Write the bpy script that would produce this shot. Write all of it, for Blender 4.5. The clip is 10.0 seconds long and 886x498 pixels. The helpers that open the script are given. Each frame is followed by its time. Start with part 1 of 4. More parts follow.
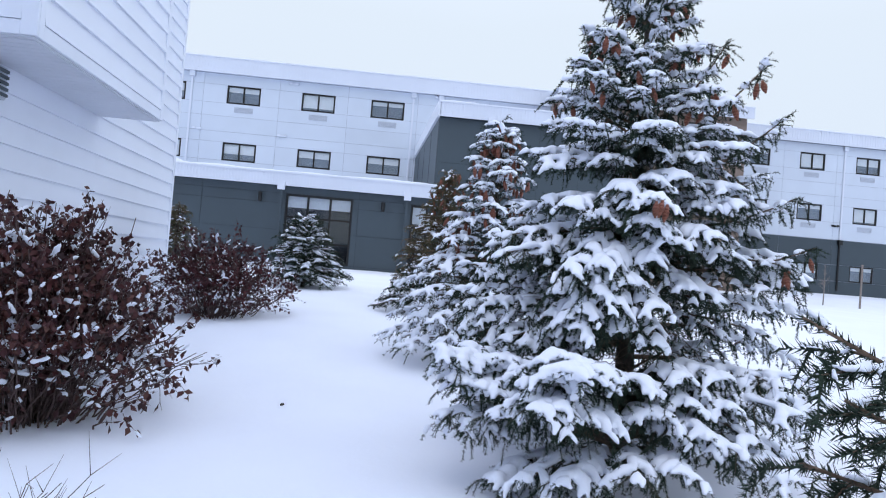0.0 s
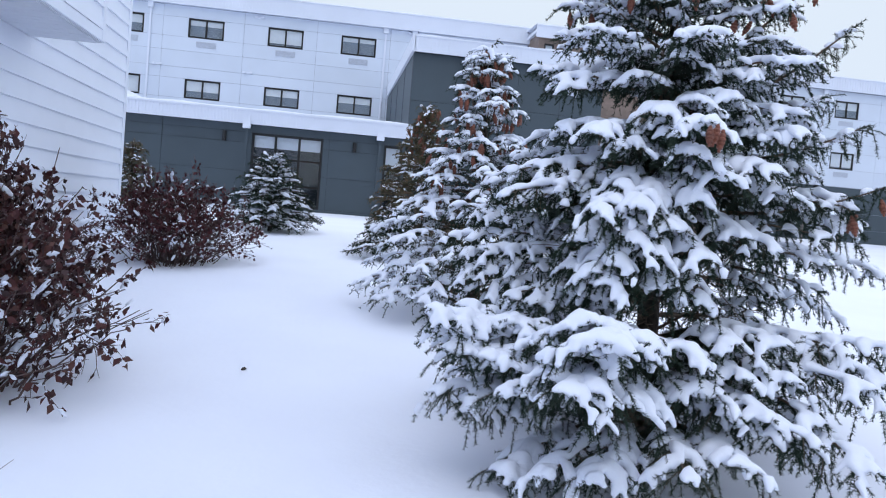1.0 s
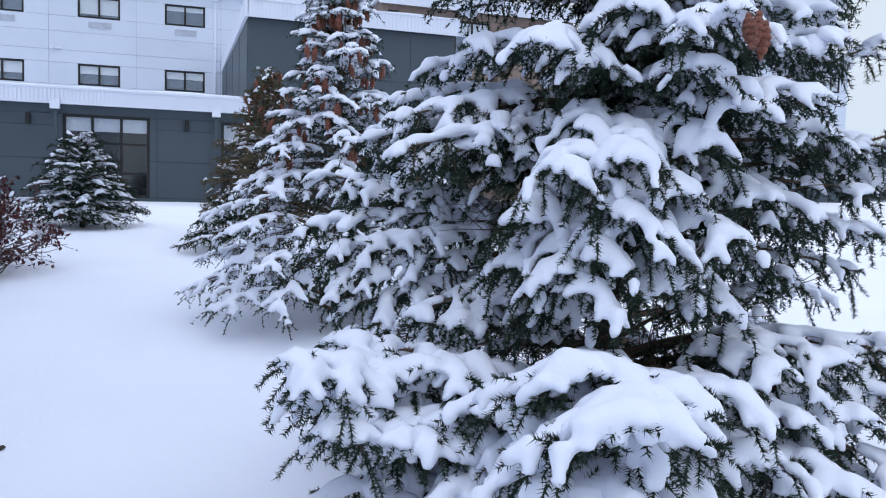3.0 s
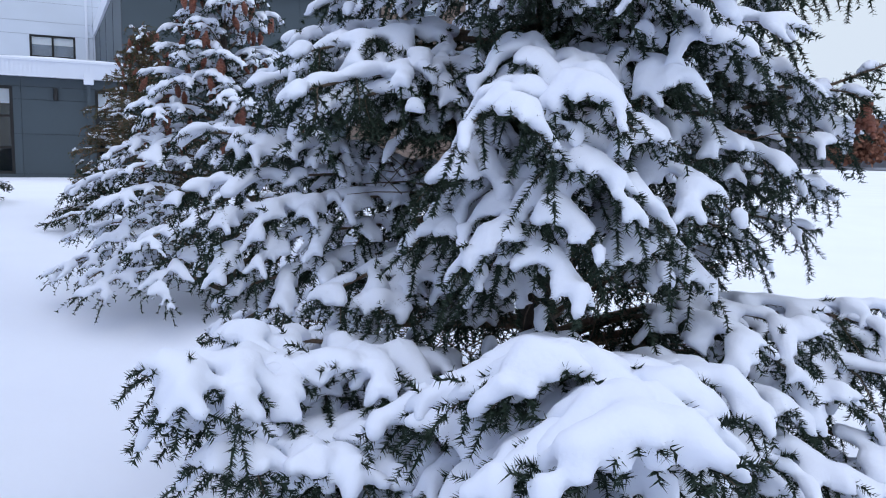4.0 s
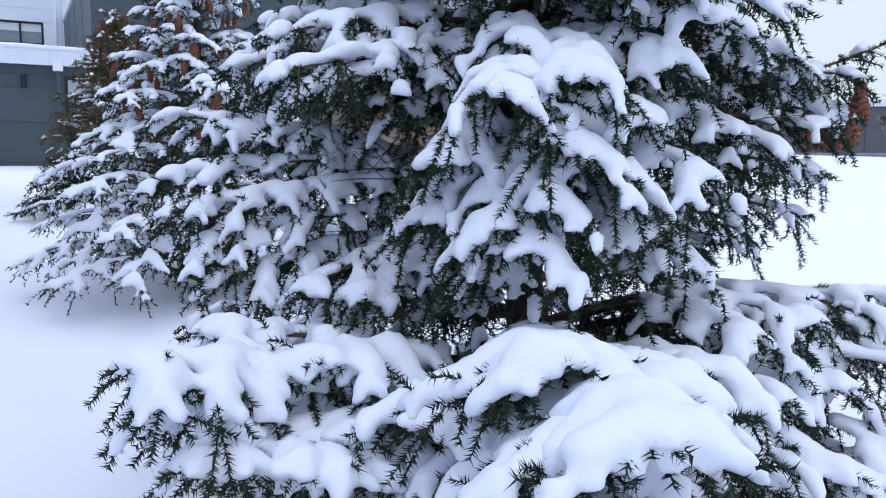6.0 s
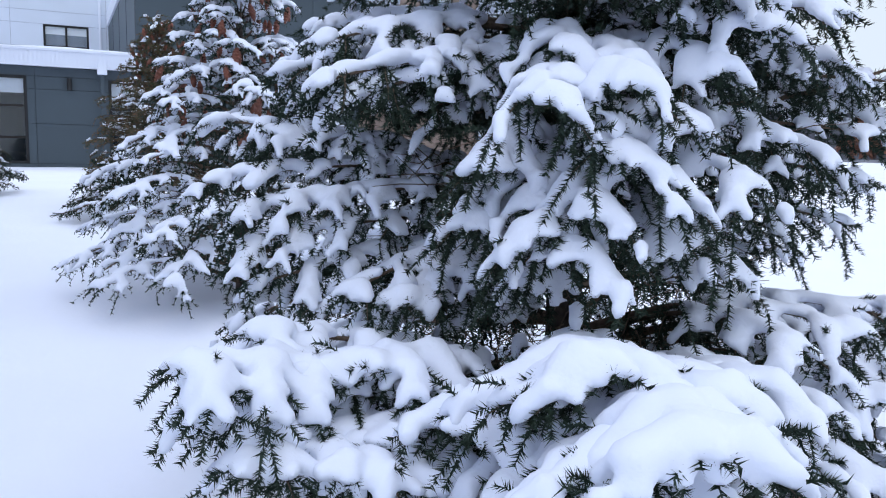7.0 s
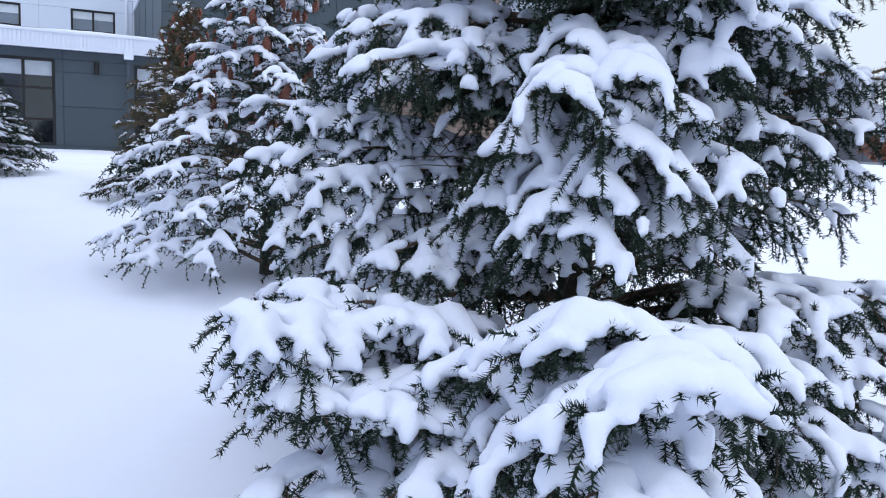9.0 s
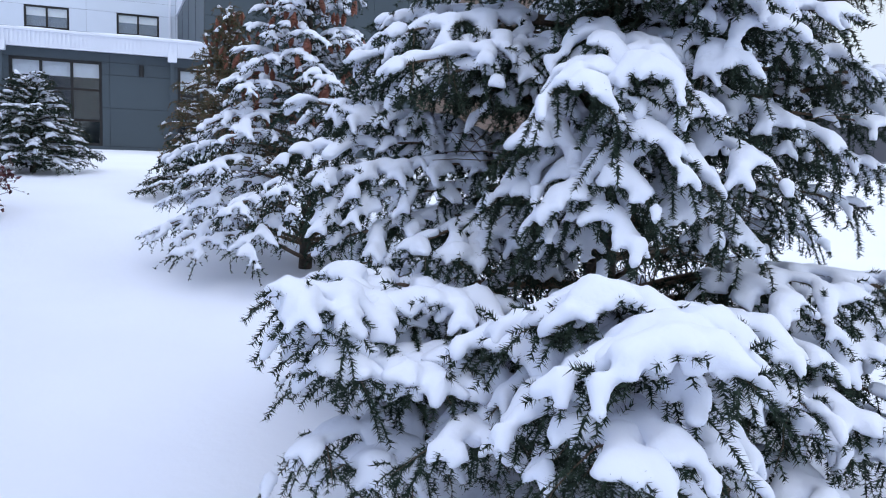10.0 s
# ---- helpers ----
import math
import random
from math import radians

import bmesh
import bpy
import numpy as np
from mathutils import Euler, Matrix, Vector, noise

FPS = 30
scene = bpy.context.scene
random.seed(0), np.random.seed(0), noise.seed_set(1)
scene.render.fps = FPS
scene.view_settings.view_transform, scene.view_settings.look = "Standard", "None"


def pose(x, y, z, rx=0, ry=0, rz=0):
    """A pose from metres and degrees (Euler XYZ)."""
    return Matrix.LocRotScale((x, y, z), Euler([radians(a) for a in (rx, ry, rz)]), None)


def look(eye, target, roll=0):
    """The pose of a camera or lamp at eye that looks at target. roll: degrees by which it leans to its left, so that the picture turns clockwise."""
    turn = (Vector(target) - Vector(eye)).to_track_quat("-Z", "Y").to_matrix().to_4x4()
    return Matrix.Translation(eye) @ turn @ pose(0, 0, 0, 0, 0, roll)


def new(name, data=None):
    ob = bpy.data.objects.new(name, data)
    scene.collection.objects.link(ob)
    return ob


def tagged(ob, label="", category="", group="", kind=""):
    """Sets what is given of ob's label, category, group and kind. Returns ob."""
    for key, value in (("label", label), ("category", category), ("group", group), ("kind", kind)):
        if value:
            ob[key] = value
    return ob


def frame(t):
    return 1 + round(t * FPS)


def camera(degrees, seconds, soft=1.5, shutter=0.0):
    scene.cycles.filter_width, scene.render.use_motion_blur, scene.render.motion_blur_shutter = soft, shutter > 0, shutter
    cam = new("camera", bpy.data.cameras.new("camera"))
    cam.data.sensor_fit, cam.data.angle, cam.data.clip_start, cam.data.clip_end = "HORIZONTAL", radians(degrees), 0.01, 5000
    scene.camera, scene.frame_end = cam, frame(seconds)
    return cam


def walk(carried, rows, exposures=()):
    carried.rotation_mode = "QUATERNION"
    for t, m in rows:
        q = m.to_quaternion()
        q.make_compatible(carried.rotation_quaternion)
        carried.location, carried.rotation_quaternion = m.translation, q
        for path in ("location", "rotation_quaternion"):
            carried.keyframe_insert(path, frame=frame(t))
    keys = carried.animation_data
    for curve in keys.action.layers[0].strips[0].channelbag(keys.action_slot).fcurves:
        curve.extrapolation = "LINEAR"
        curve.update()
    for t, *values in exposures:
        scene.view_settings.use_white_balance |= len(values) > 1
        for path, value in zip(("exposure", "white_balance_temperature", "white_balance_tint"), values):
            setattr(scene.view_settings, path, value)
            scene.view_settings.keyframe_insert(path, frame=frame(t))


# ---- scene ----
cam = camera(59.37, 10.0, soft=1.1)
# seconds, x, y, z, yaw, pitch, roll
ROWS = [
    (0, 0.000, 0.000, 1.600, -5.35, 1.49, -4.64),
    (0.5, -0.039, 0.535, 1.582, -6.28, 0.19, -4.89),
    (1, -0.038, 1.031, 1.576, -7.51, -2.45, -4.77),
    (1.5, 0.054, 1.588, 1.607, -7.76, -1.98, -3.97),
    (2, 0.064, 2.062, 1.596, -13.98, -1.16, -3.13),
    (2.2, 0.062, 2.222, 1.612, -15.53, -1.15, -2.05),
    (3.3, 0.240, 2.965, 1.541, -19.82, -4.52, -1.61),
    (3.5, 0.267, 3.064, 1.530, -21.24, -4.94, -1.51),
    (4, 0.298, 3.300, 1.510, -26.17, -5.46, -0.56),
    (4.5, 0.317, 3.389, 1.495, -28.84, -6.46, -0.11),
    (5, 0.333, 3.403, 1.502, -28.99, -6.70, -0.34),
    (5.5, 0.326, 3.393, 1.505, -28.41, -6.41, -0.28),
    (6, 0.309, 3.394, 1.506, -27.88, -6.40, -0.32),
    (7.5, 0.273, 3.395, 1.513, -24.66, -6.01, -0.90),
    (8, 0.260, 3.388, 1.507, -25.02, -5.85, -1.31),
    (8.5, 0.226, 3.337, 1.487, -25.35, -5.83, -1.31),
    (9, 0.178, 3.205, 1.476, -24.03, -6.68, -2.13),
    (9.5, 0.137, 3.085, 1.460, -22.07, -6.70, -2.20),
    (10, 0.124, 3.023, 1.452, -21.37, -6.70, -2.14),
]
# seconds, stops
EXPOSURES = [(0, -0.03), (2, -0.08), (4, -0.12), (5, -0.07), (6, 0.0), (8, 0.02), (10, 0.02)]
walk(cam, [(t, pose(x, y, z, 90 + pitch, roll, yaw)) for t, x, y, z, yaw, pitch, roll in ROWS],
     exposures=EXPOSURES)

# ---------------------------------------------------------------- light
world = bpy.data.worlds.new("overcast")
world.use_nodes = True
scene.world = world
wn, wl = world.node_tree.nodes, world.node_tree.links
bg = wn["Background"]
w_co = wn.new("ShaderNodeTexCoord")
w_no = wn.new("ShaderNodeTexNoise")
w_no.inputs["Scale"].default_value = 1.6
w_no.inputs["Detail"].default_value = 3.0
w_se = wn.new("ShaderNodeSeparateXYZ")
w_ad = wn.new("ShaderNodeMath")
w_ad.operation, w_ad.inputs[1].default_value = "MULTIPLY_ADD", 0.16
w_ra = wn.new("ShaderNodeValToRGB")
while len(w_ra.color_ramp.elements) < 3:
    w_ra.color_ramp.elements.new(0.5)
# an overcast sky, paler at the horizon and brighter overhead
for i, (at, col) in enumerate(((0.05, (0.745, 0.85, 1.0, 1)), (0.40, (0.775, 0.875, 1.0, 1)), (1.0, (1.06, 1.18, 1.50, 1)))):
    w_ra.color_ramp.elements[i].position, w_ra.color_ramp.elements[i].color = at, col
wl.new(w_co.outputs["Generated"], w_no.inputs["Vector"])
wl.new(w_co.outputs["Generated"], w_se.inputs["Vector"])
wl.new(w_no.outputs["Fac"], w_ad.inputs[0])
wl.new(w_se.outputs["Z"], w_ad.inputs[2])
wl.new(w_ad.outputs["Value"], w_ra.inputs["Fac"])
wl.new(w_ra.outputs["Color"], bg.inputs["Color"])
bg.inputs["Strength"].default_value = 1.0
sun = new("sun", bpy.data.lights.new("sun", "SUN"))
sun.data.energy, sun.data.angle, sun.data.color = 0.45, radians(40), (1.0, 0.97, 0.93)
sun.matrix_world = look((0, 0, 50), (14, 22, 0))

# ---------------------------------------------------------------- materials
def material(name, color, rough=0.6, metal=0.0, vary=0.15, scale=6.0, bump=0.0, bump_scale=40.0, per_object=0.0, tint=None):
    m = bpy.data.materials.new(name)
    m.use_nodes = True
    n, l = m.node_tree.nodes, m.node_tree.links
    p = n["Principled BSDF"]
    p.inputs["Roughness"].default_value, p.inputs["Metallic"].default_value = rough, metal
    co = n.new("ShaderNodeTexCoord")
    a = n.new("ShaderNodeTexNoise")
    a.inputs["Scale"].default_value, a.inputs["Detail"].default_value = scale, 6.0
    l.new(co.outputs["Object"], a.inputs["Vector"])
    r = n.new("ShaderNodeValToRGB")
    lo = [c * (1 - vary) for c in color]
    hi = [min(1, c * (1 + vary)) for c in (tint or color)]
    r.color_ramp.elements[0].position, r.color_ramp.elements[1].position = 0.3, 0.7
    r.color_ramp.elements[0].color, r.color_ramp.elements[1].color = (*lo, 1), (*hi, 1)
    l.new(a.outputs["Fac"], r.inputs["Fac"])
    out = r.outputs["Color"]
    if per_object:
        info = n.new("ShaderNodeObjectInfo")
        mr = n.new("ShaderNodeMapRange")
        mr.inputs["To Min"].default_value, mr.inputs["To Max"].default_value = 1 - per_object, 1 + per_object
        hs = n.new("ShaderNodeHueSaturation")
        l.new(info.outputs["Random"], mr.inputs["Value"])
        l.new(mr.outputs["Result"], hs.inputs["Value"])
        l.new(out, hs.inputs["Color"])
        out = hs.outputs["Color"]
    l.new(out, p.inputs["Base Color"])
    if bump:
        b = n.new("ShaderNodeTexNoise")
        b.inputs["Scale"].default_value, b.inputs["Detail"].default_value = bump_scale, 5.0
        l.new(co.outputs["Object"], b.inputs["Vector"])
        bn = n.new("ShaderNodeBump")
        bn.inputs["Strength"].default_value, bn.inputs["Distance"].default_value = bump, 0.01
        l.new(b.outputs["Fac"], bn.inputs["Height"])
        l.new(bn.outputs["Normal"], p.inputs["Normal"])
    return m


def island_material(name, colors, rough=0.6, spec=0.3):
    """Varies from leaf to leaf, or needle to needle."""
    m = bpy.data.materials.new(name)
    m.use_nodes = True
    n, l = m.node_tree.nodes, m.node_tree.links
    p = n["Principled BSDF"]
    p.inputs["Roughness"].default_value = rough
    p.inputs["Specular IOR Level"].default_value = spec
    g = n.new("ShaderNodeNewGeometry")
    r = n.new("ShaderNodeValToRGB")
    while len(r.color_ramp.elements) < len(colors):
        r.color_ramp.elements.new(0.5)
    for i, c in enumerate(colors):
        r.color_ramp.elements[i].position = i / (len(colors) - 1)
        r.color_ramp.elements[i].color = (*c, 1)
    l.new(g.outputs["Random Per Island"], r.inputs["Fac"])
    l.new(r.outputs["Color"], p.inputs["Base Color"])
    return m


SNOW = material("snow", (0.845, 0.885, 0.985), rough=0.75, vary=0.02, scale=2.0, bump=0.25, bump_scale=60)
SNOW_GROUND = material("snow_ground", (0.86, 0.895, 0.99), rough=0.8, vary=0.025, scale=0.7, bump=0.35, bump_scale=18)
BARK = material("bark", (0.055, 0.042, 0.035), rough=0.9, vary=0.5, scale=30, bump=0.8, bump_scale=80)
TWIG = material("twig", (0.12, 0.08, 0.055), rough=0.85, vary=0.4, scale=40)
STEM = material("shrub_stem", (0.10, 0.065, 0.06), rough=0.8, vary=0.4, scale=30)
GREY_STEM = material("bare_stem", (0.26, 0.22, 0.20), rough=0.85, vary=0.3, scale=30)
NEEDLE = island_material("spruce_needles", [(0.008, 0.014, 0.010), (0.016, 0.029, 0.018), (0.028, 0.046, 0.031), (0.052, 0.070, 0.054)], rough=0.7, spec=0.15)
NEEDLE_BROWN = island_material("spruce_needles_brown", [(0.03, 0.045, 0.022), (0.06, 0.075, 0.035), (0.12, 0.08, 0.045), (0.20, 0.10, 0.055)])
CONE = material("cone", (0.21, 0.07, 0.042), rough=0.6, vary=0.35, scale=60, bump=0.8, bump_scale=140, per_object=0.2)
LEAF = island_material("dry_leaves", [(0.025, 0.010, 0.011), (0.050, 0.015, 0.017), (0.078, 0.022, 0.022), (0.10, 0.044, 0.034)], rough=0.55)
LEAF_RED = island_material("red_leaves", [(0.03, 0.008, 0.010), (0.065, 0.014, 0.018), (0.10, 0.022, 0.024)], rough=0.55)
RUST = island_material("rust_leaves", [(0.16, 0.07, 0.05), (0.28, 0.12, 0.08), (0.36, 0.18, 0.12)], rough=0.8)
SIDING = material("white_siding", (0.79, 0.83, 0.92), rough=0.55, vary=0.02, scale=1.2, per_object=0.015)
SOFFIT = material("white_soffit", (0.66, 0.69, 0.76), rough=0.6, vary=0.03, scale=2)
PANEL = material("pale_panel", (0.60, 0.66, 0.755), rough=0.55, vary=0.025, scale=0.8, per_object=0.02)
JOINT = material("joint", (0.36, 0.39, 0.46), rough=0.8, vary=0.05)
METAL_WHITE = material("white_metal", (0.70, 0.74, 0.83), rough=0.4, vary=0.02, scale=1.0)
SLATE = material("slate_panel", (0.044, 0.064, 0.080), rough=0.5, vary=0.05, scale=0.9, per_object=0.05)
SLATE_DARK = material("slate_joint", (0.03, 0.04, 0.05), rough=0.7, vary=0.05)
BROWN = material("brown_plank", (0.20, 0.15, 0.125), rough=0.6, vary=0.15, scale=3, per_object=0.1)
BLACK = material("black_frame", (0.005, 0.0055, 0.007), rough=0.55, vary=0.1)
BLIND = material("blind", (0.85, 0.88, 0.94), rough=0.8, vary=0.04)
# grey-blue of the light reflected in the lower panes
PANE_GREY = material("reflection_grey", (0.22, 0.27, 0.35), rough=0.8, vary=0.06)
# interior shade and the glass's bluish reflection, put into one dark colour
ROOM_SHADE = material("room", (0.05, 0.07, 0.09), rough=0.9, vary=0.2)
VENT = material("vent_grey", (0.50, 0.54, 0.62), rough=0.5, vary=0.04)
STEEL = material("shed_steel", (0.075, 0.08, 0.10), rough=0.5, vary=0.05, scale=0.5)
ASPHALT = material("wet_asphalt", (0.20, 0.21, 0.24), rough=0.7, vary=0.3, scale=0.6)
PEBBLE = material("dark_debris", (0.05, 0.04, 0.035), rough=0.8, vary=0.2)

GLASS = bpy.data.materials.new("window_glass")
GLASS.use_nodes = True
_p = GLASS.node_tree.nodes["Principled BSDF"]
_p.inputs["Base Color"].default_value = (0.93, 0.97, 1.0, 1)
_p.inputs["Roughness"].default_value = 0.01
_p.inputs["Transmission Weight"].default_value = 1.0
_p.inputs["IOR"].default_value = 1.5


# ---------------------------------------------------------------- mesh helpers
def mesh_from(name, verts, faces, mat, smooth=False):
    me = bpy.data.meshes.new(name)
    me.from_pydata([tuple(v) for v in verts], [], faces)
    me.materials.append(mat)
    if smooth:
        me.polygons.foreach_set("use_smooth", [True] * len(me.polygons))
    me.update()
    return me


def tri_mesh(name, verts, mat, per=3):
    """A mesh of loose triangles (or quads) from an array of shape (n * per, 3)."""
    verts = np.asarray(verts, dtype=np.float32).reshape(-1, 3)
    n = len(verts) // per
    me = bpy.data.meshes.new(name)
    me.vertices.add(n * per)
    me.vertices.foreach_set("co", verts.ravel())
    me.loops.add(n * per)
    me.loops.foreach_set("vertex_index", np.arange(n * per, dtype=np.int32))
    me.polygons.add(n)
    me.polygons.foreach_set("loop_start", np.arange(0, n * per, per, dtype=np.int32))
    me.materials.append(mat)
    me.update(calc_edges=True)
    return me


def under(ob, parent):
    ob.parent = parent
    return ob


def part(name, me, parent, label=""):
    ob = under(new(name, me), parent)
    return tagged(ob, label) if label else ob


def box_data(x0, x1, y0, y1, z0, z1, at=0):
    v = [(x, y, z) for x in (x0, x1) for y in (y0, y1) for z in (z0, z1)]
    f = [(0, 1, 3, 2), (4, 6, 7, 5), (0, 4, 5, 1), (2, 3, 7, 6), (0, 2, 6, 4), (1, 5, 7, 3)]
    return v, [tuple(i + at for i in q) for q in f]


def boxes(name, items, mat, bevel=0.0):
    bm = bmesh.new()
    for b in items:
        v, f = box_data(*b)
        vs = [bm.verts.new(p) for p in v]
        for q in f:
            bm.faces.new([vs[i] for i in q])
    bmesh.ops.recalc_face_normals(bm, faces=bm.faces)
    if bevel:
        bmesh.ops.bevel(bm, geom=bm.edges, offset=bevel, segments=2, affect="EDGES")
    me = bpy.data.meshes.new(name)
    bm.to_mesh(me)
    bm.free()
    me.materials.append(mat)
    return me


def tube_data(points, radii, sides=6, flat=1.0, caps=True):
    """Verts and faces of a tube along points. flat squeezes it in z."""
    P = np.asarray(points, float)
    R = np.asarray(radii, float)
    t = np.gradient(P, axis=0)
    t /= np.linalg.norm(t, axis=1)[:, None] + 1e-9
    up = np.where(np.abs(t[:, 2:3]) > 0.95, np.array([[1.0, 0, 0]]), np.array([[0, 0, 1.0]]))
    s = np.cross(t, up)
    s /= np.linalg.norm(s, axis=1)[:, None] + 1e-9
    u = np.cross(s, t)
    a = np.linspace(0, 2 * math.pi, sides, endpoint=False)
    ring = P[:, None] + R[:, None, None] * (np.cos(a)[None, :, None] * s[:, None] + flat * np.sin(a)[None, :, None] * u[:, None])
    n = len(P)
    v = ring.reshape(-1, 3)
    f = []
    for i in range(n - 1):
        for k in range(sides):
            k2 = (k + 1) % sides
            f.append((i * sides + k, i * sides + k2, (i + 1) * sides + k2, (i + 1) * sides + k))
    if caps:
        f.append(tuple(range(sides))[::-1])
        f.append(tuple((n - 1) * sides + k for k in range(sides)))
    return v, f


class Shell:
    """Gathers pieces of geometry for one mesh."""

    def __init__(self):
        self.v, self.f, self.n = [], [], 0

    def add(self, v, f):
        self.f.extend(tuple(i + self.n for i in q) for q in f)
        self.v.append(np.asarray(v, float))
        self.n += len(v)

    def tube(self, points, radii, sides=6, flat=1.0):
        self.add(*tube_data(points, radii, sides, flat))

    def mesh(self, name, mat, smooth=True):
        return mesh_from(name, np.concatenate(self.v) if self.v else [], self.f, mat, smooth)


def remeshed(ob, voxel, rounds=4):
    m = ob.modifiers.new("merge", "REMESH")
    m.mode, m.voxel_size, m.use_smooth_shade = "VOXEL", voxel, True
    s = ob.modifiers.new("settle", "SMOOTH")
    s.factor, s.iterations = 0.5, rounds
    return ob


# ---------------------------------------------------------------- ground
def ramp(v, pts):
    return float(np.interp(v, [p[0] for p in pts], [p[1] for p in pts]))


RISE = [(-40, 0.0), (0, 0.12), (5, 0.17), (7, 0.24), (10, 0.40), (14, 0.78), (17.5, 1.06), (22, 1.2), (30, 1.34), (37, 1.42), (43, 1.85), (48, 2.1), (55, 2.35), (120, 2.5), (4000, 2.6)]
WELLS = [(2.04, 5.97, 1.0, -0.10), (1.6, 10.3, 1.0, -0.12), (-1.4, 17, 0.7, -0.05), (-2.6, 6.5, 0.9, -0.08), (-2.4, 12.7, 0.8, -0.08)]
LUMPS = [(1.0, 5.0, 0.5, 0.03), (3.4, 7.0, 1.4, 0.10), (-0.4, 12.0, 1.3, 0.06), (-0.9, 3.0, 0.8, 0.05), (36, 27, 12, -0.45)]


def ground_z(x, y):
    z = sum(ramp(y + 0.12 * max(x, 0) + k, RISE) for k in (-1.6, -0.8, 0, 0.8, 1.6)) / 5
    for cx, cy, r, h in WELLS + LUMPS:
        d2 = ((x - cx) ** 2 + (y - cy) ** 2) / (r * r)
        if d2 < 9:
            z += h * math.exp(-d2)
    if abs(x) < 60 and -20 < y < 90:
        z += 0.05 * noise.noise((x * 0.35, y * 0.35, 0.3)) + 0.016 * noise.noise((x * 1.3, y * 1.3, 4.0)) + 0.004 * noise.noise((x * 6, y * 6, 7.0))
    return z


def spaced(lo, hi, fine_lo, fine_hi, step):
    a = list(np.arange(fine_lo, fine_hi, step))
    d, q = step, fine_hi
    while q < hi:
        a.append(q)
        d *= 1.16
        q += d
    a.append(hi)
    d, q = step, fine_lo
    while q > lo:
        d *= 1.16
        q -= d
        a.insert(0, max(q, lo))
    return a


gx, gy = spaced(-3000, 3000, -4.0, 6.0, 0.11), spaced(-3000, 3000, -1.0, 14.0, 0.11)
gv = [(x, y, ground_z(x, y)) for y in gy for x in gx]
W = len(gx)
gf = [(j * W + i, j * W + i + 1, (j + 1) * W + i + 1, (j + 1) * W + i) for j in range(len(gy) - 1) for i in range(W - 1)]
ground = new("ground", mesh_from("ground", gv, gf, SNOW_GROUND, True))
tagged(ground, "deep fresh snow covering a gently rising lawn", "ground", kind="structure")


# ---------------------------------------------------------------- buildings
def wall_mesh(name, x0, x1, z0, z1, y, thick, holes, mat):
    """A wall along x with its front at y, and holes (x0, x1, z0, z1) that go through."""
    xs = sorted({x0, x1, *[h[0] for h in holes], *[h[1] for h in holes]})
    zs = sorted({z0, z1, *[h[2] for h in holes], *[h[3] for h in holes]})
    solid = {}
    for i in range(len(xs) - 1):
        for j in range(len(zs) - 1):
            cx, cz = (xs[i] + xs[i + 1]) / 2, (zs[j] + zs[j + 1]) / 2
            solid[i, j] = not any(h[0] < cx < h[1] and h[2] < cz < h[3] for h in holes)
    bm = bmesh.new()

    def quad(*p):
        bm.faces.new([bm.verts.new(q) for q in p])
    yb = y + thick
    for (i, j), s in solid.items():
        if not s:
            continue
        a, b, c, d = xs[i], xs[i + 1], zs[j], zs[j + 1]
        quad((a, y, c), (b, y, c), (b, y, d), (a, y, d))
        quad((a, yb, c), (a, yb, d), (b, yb, d), (b, yb, c))
        if not solid.get((i - 1, j)):
            quad((a, y, c), (a, y, d), (a, yb, d), (a, yb, c))
        if not solid.get((i + 1, j)):
            quad((b, y, c), (b, yb, c), (b, yb, d), (b, y, d))
        if not solid.get((i, j - 1)):
            quad((a, y, c), (a, yb, c), (b, yb, c), (b, y, c))
        if not solid.get((i, j + 1)):
            quad((a, y, d), (b, y, d), (b, yb, d), (a, yb, d))
    bmesh.ops.remove_doubles(bm, verts=bm.verts, dist=1e-5)
    me = bpy.data.meshes.new(name)
    bm.to_mesh(me)
    bm.free()
    me.materials.append(mat)
    return me


PANELS = []  # cladding, hung on the walls at the end of the file


def clad(wall, x0, x1, zs, y, cuts, holes, mat, gap=0.014, proud=0.018):
    """Plans the cladding panels of a wall: rows between zs, cut at x in cuts and at the openings."""
    for z0, z1 in zip(zs, zs[1:]):
        row = [h for h in holes if h[2] < z1 - 0.02 and h[3] > z0 + 0.02]
        xs = sorted({x0, x1, *[c for c in cuts if x0 < c < x1 and not any(h[0] - 0.2 < c < h[1] + 0.2 for h in row)], *[e for h in row for e in h[:2]]})
        for a, b in zip(xs, xs[1:]):
            if any(h[0] - 0.01 < a and b < h[1] + 0.01 for h in row):
                continue
            PANELS.append((wall, a + gap / 2, b - gap / 2, y - proud, y - 0.002, z0 + gap / 2, z1 - gap / 2, mat))


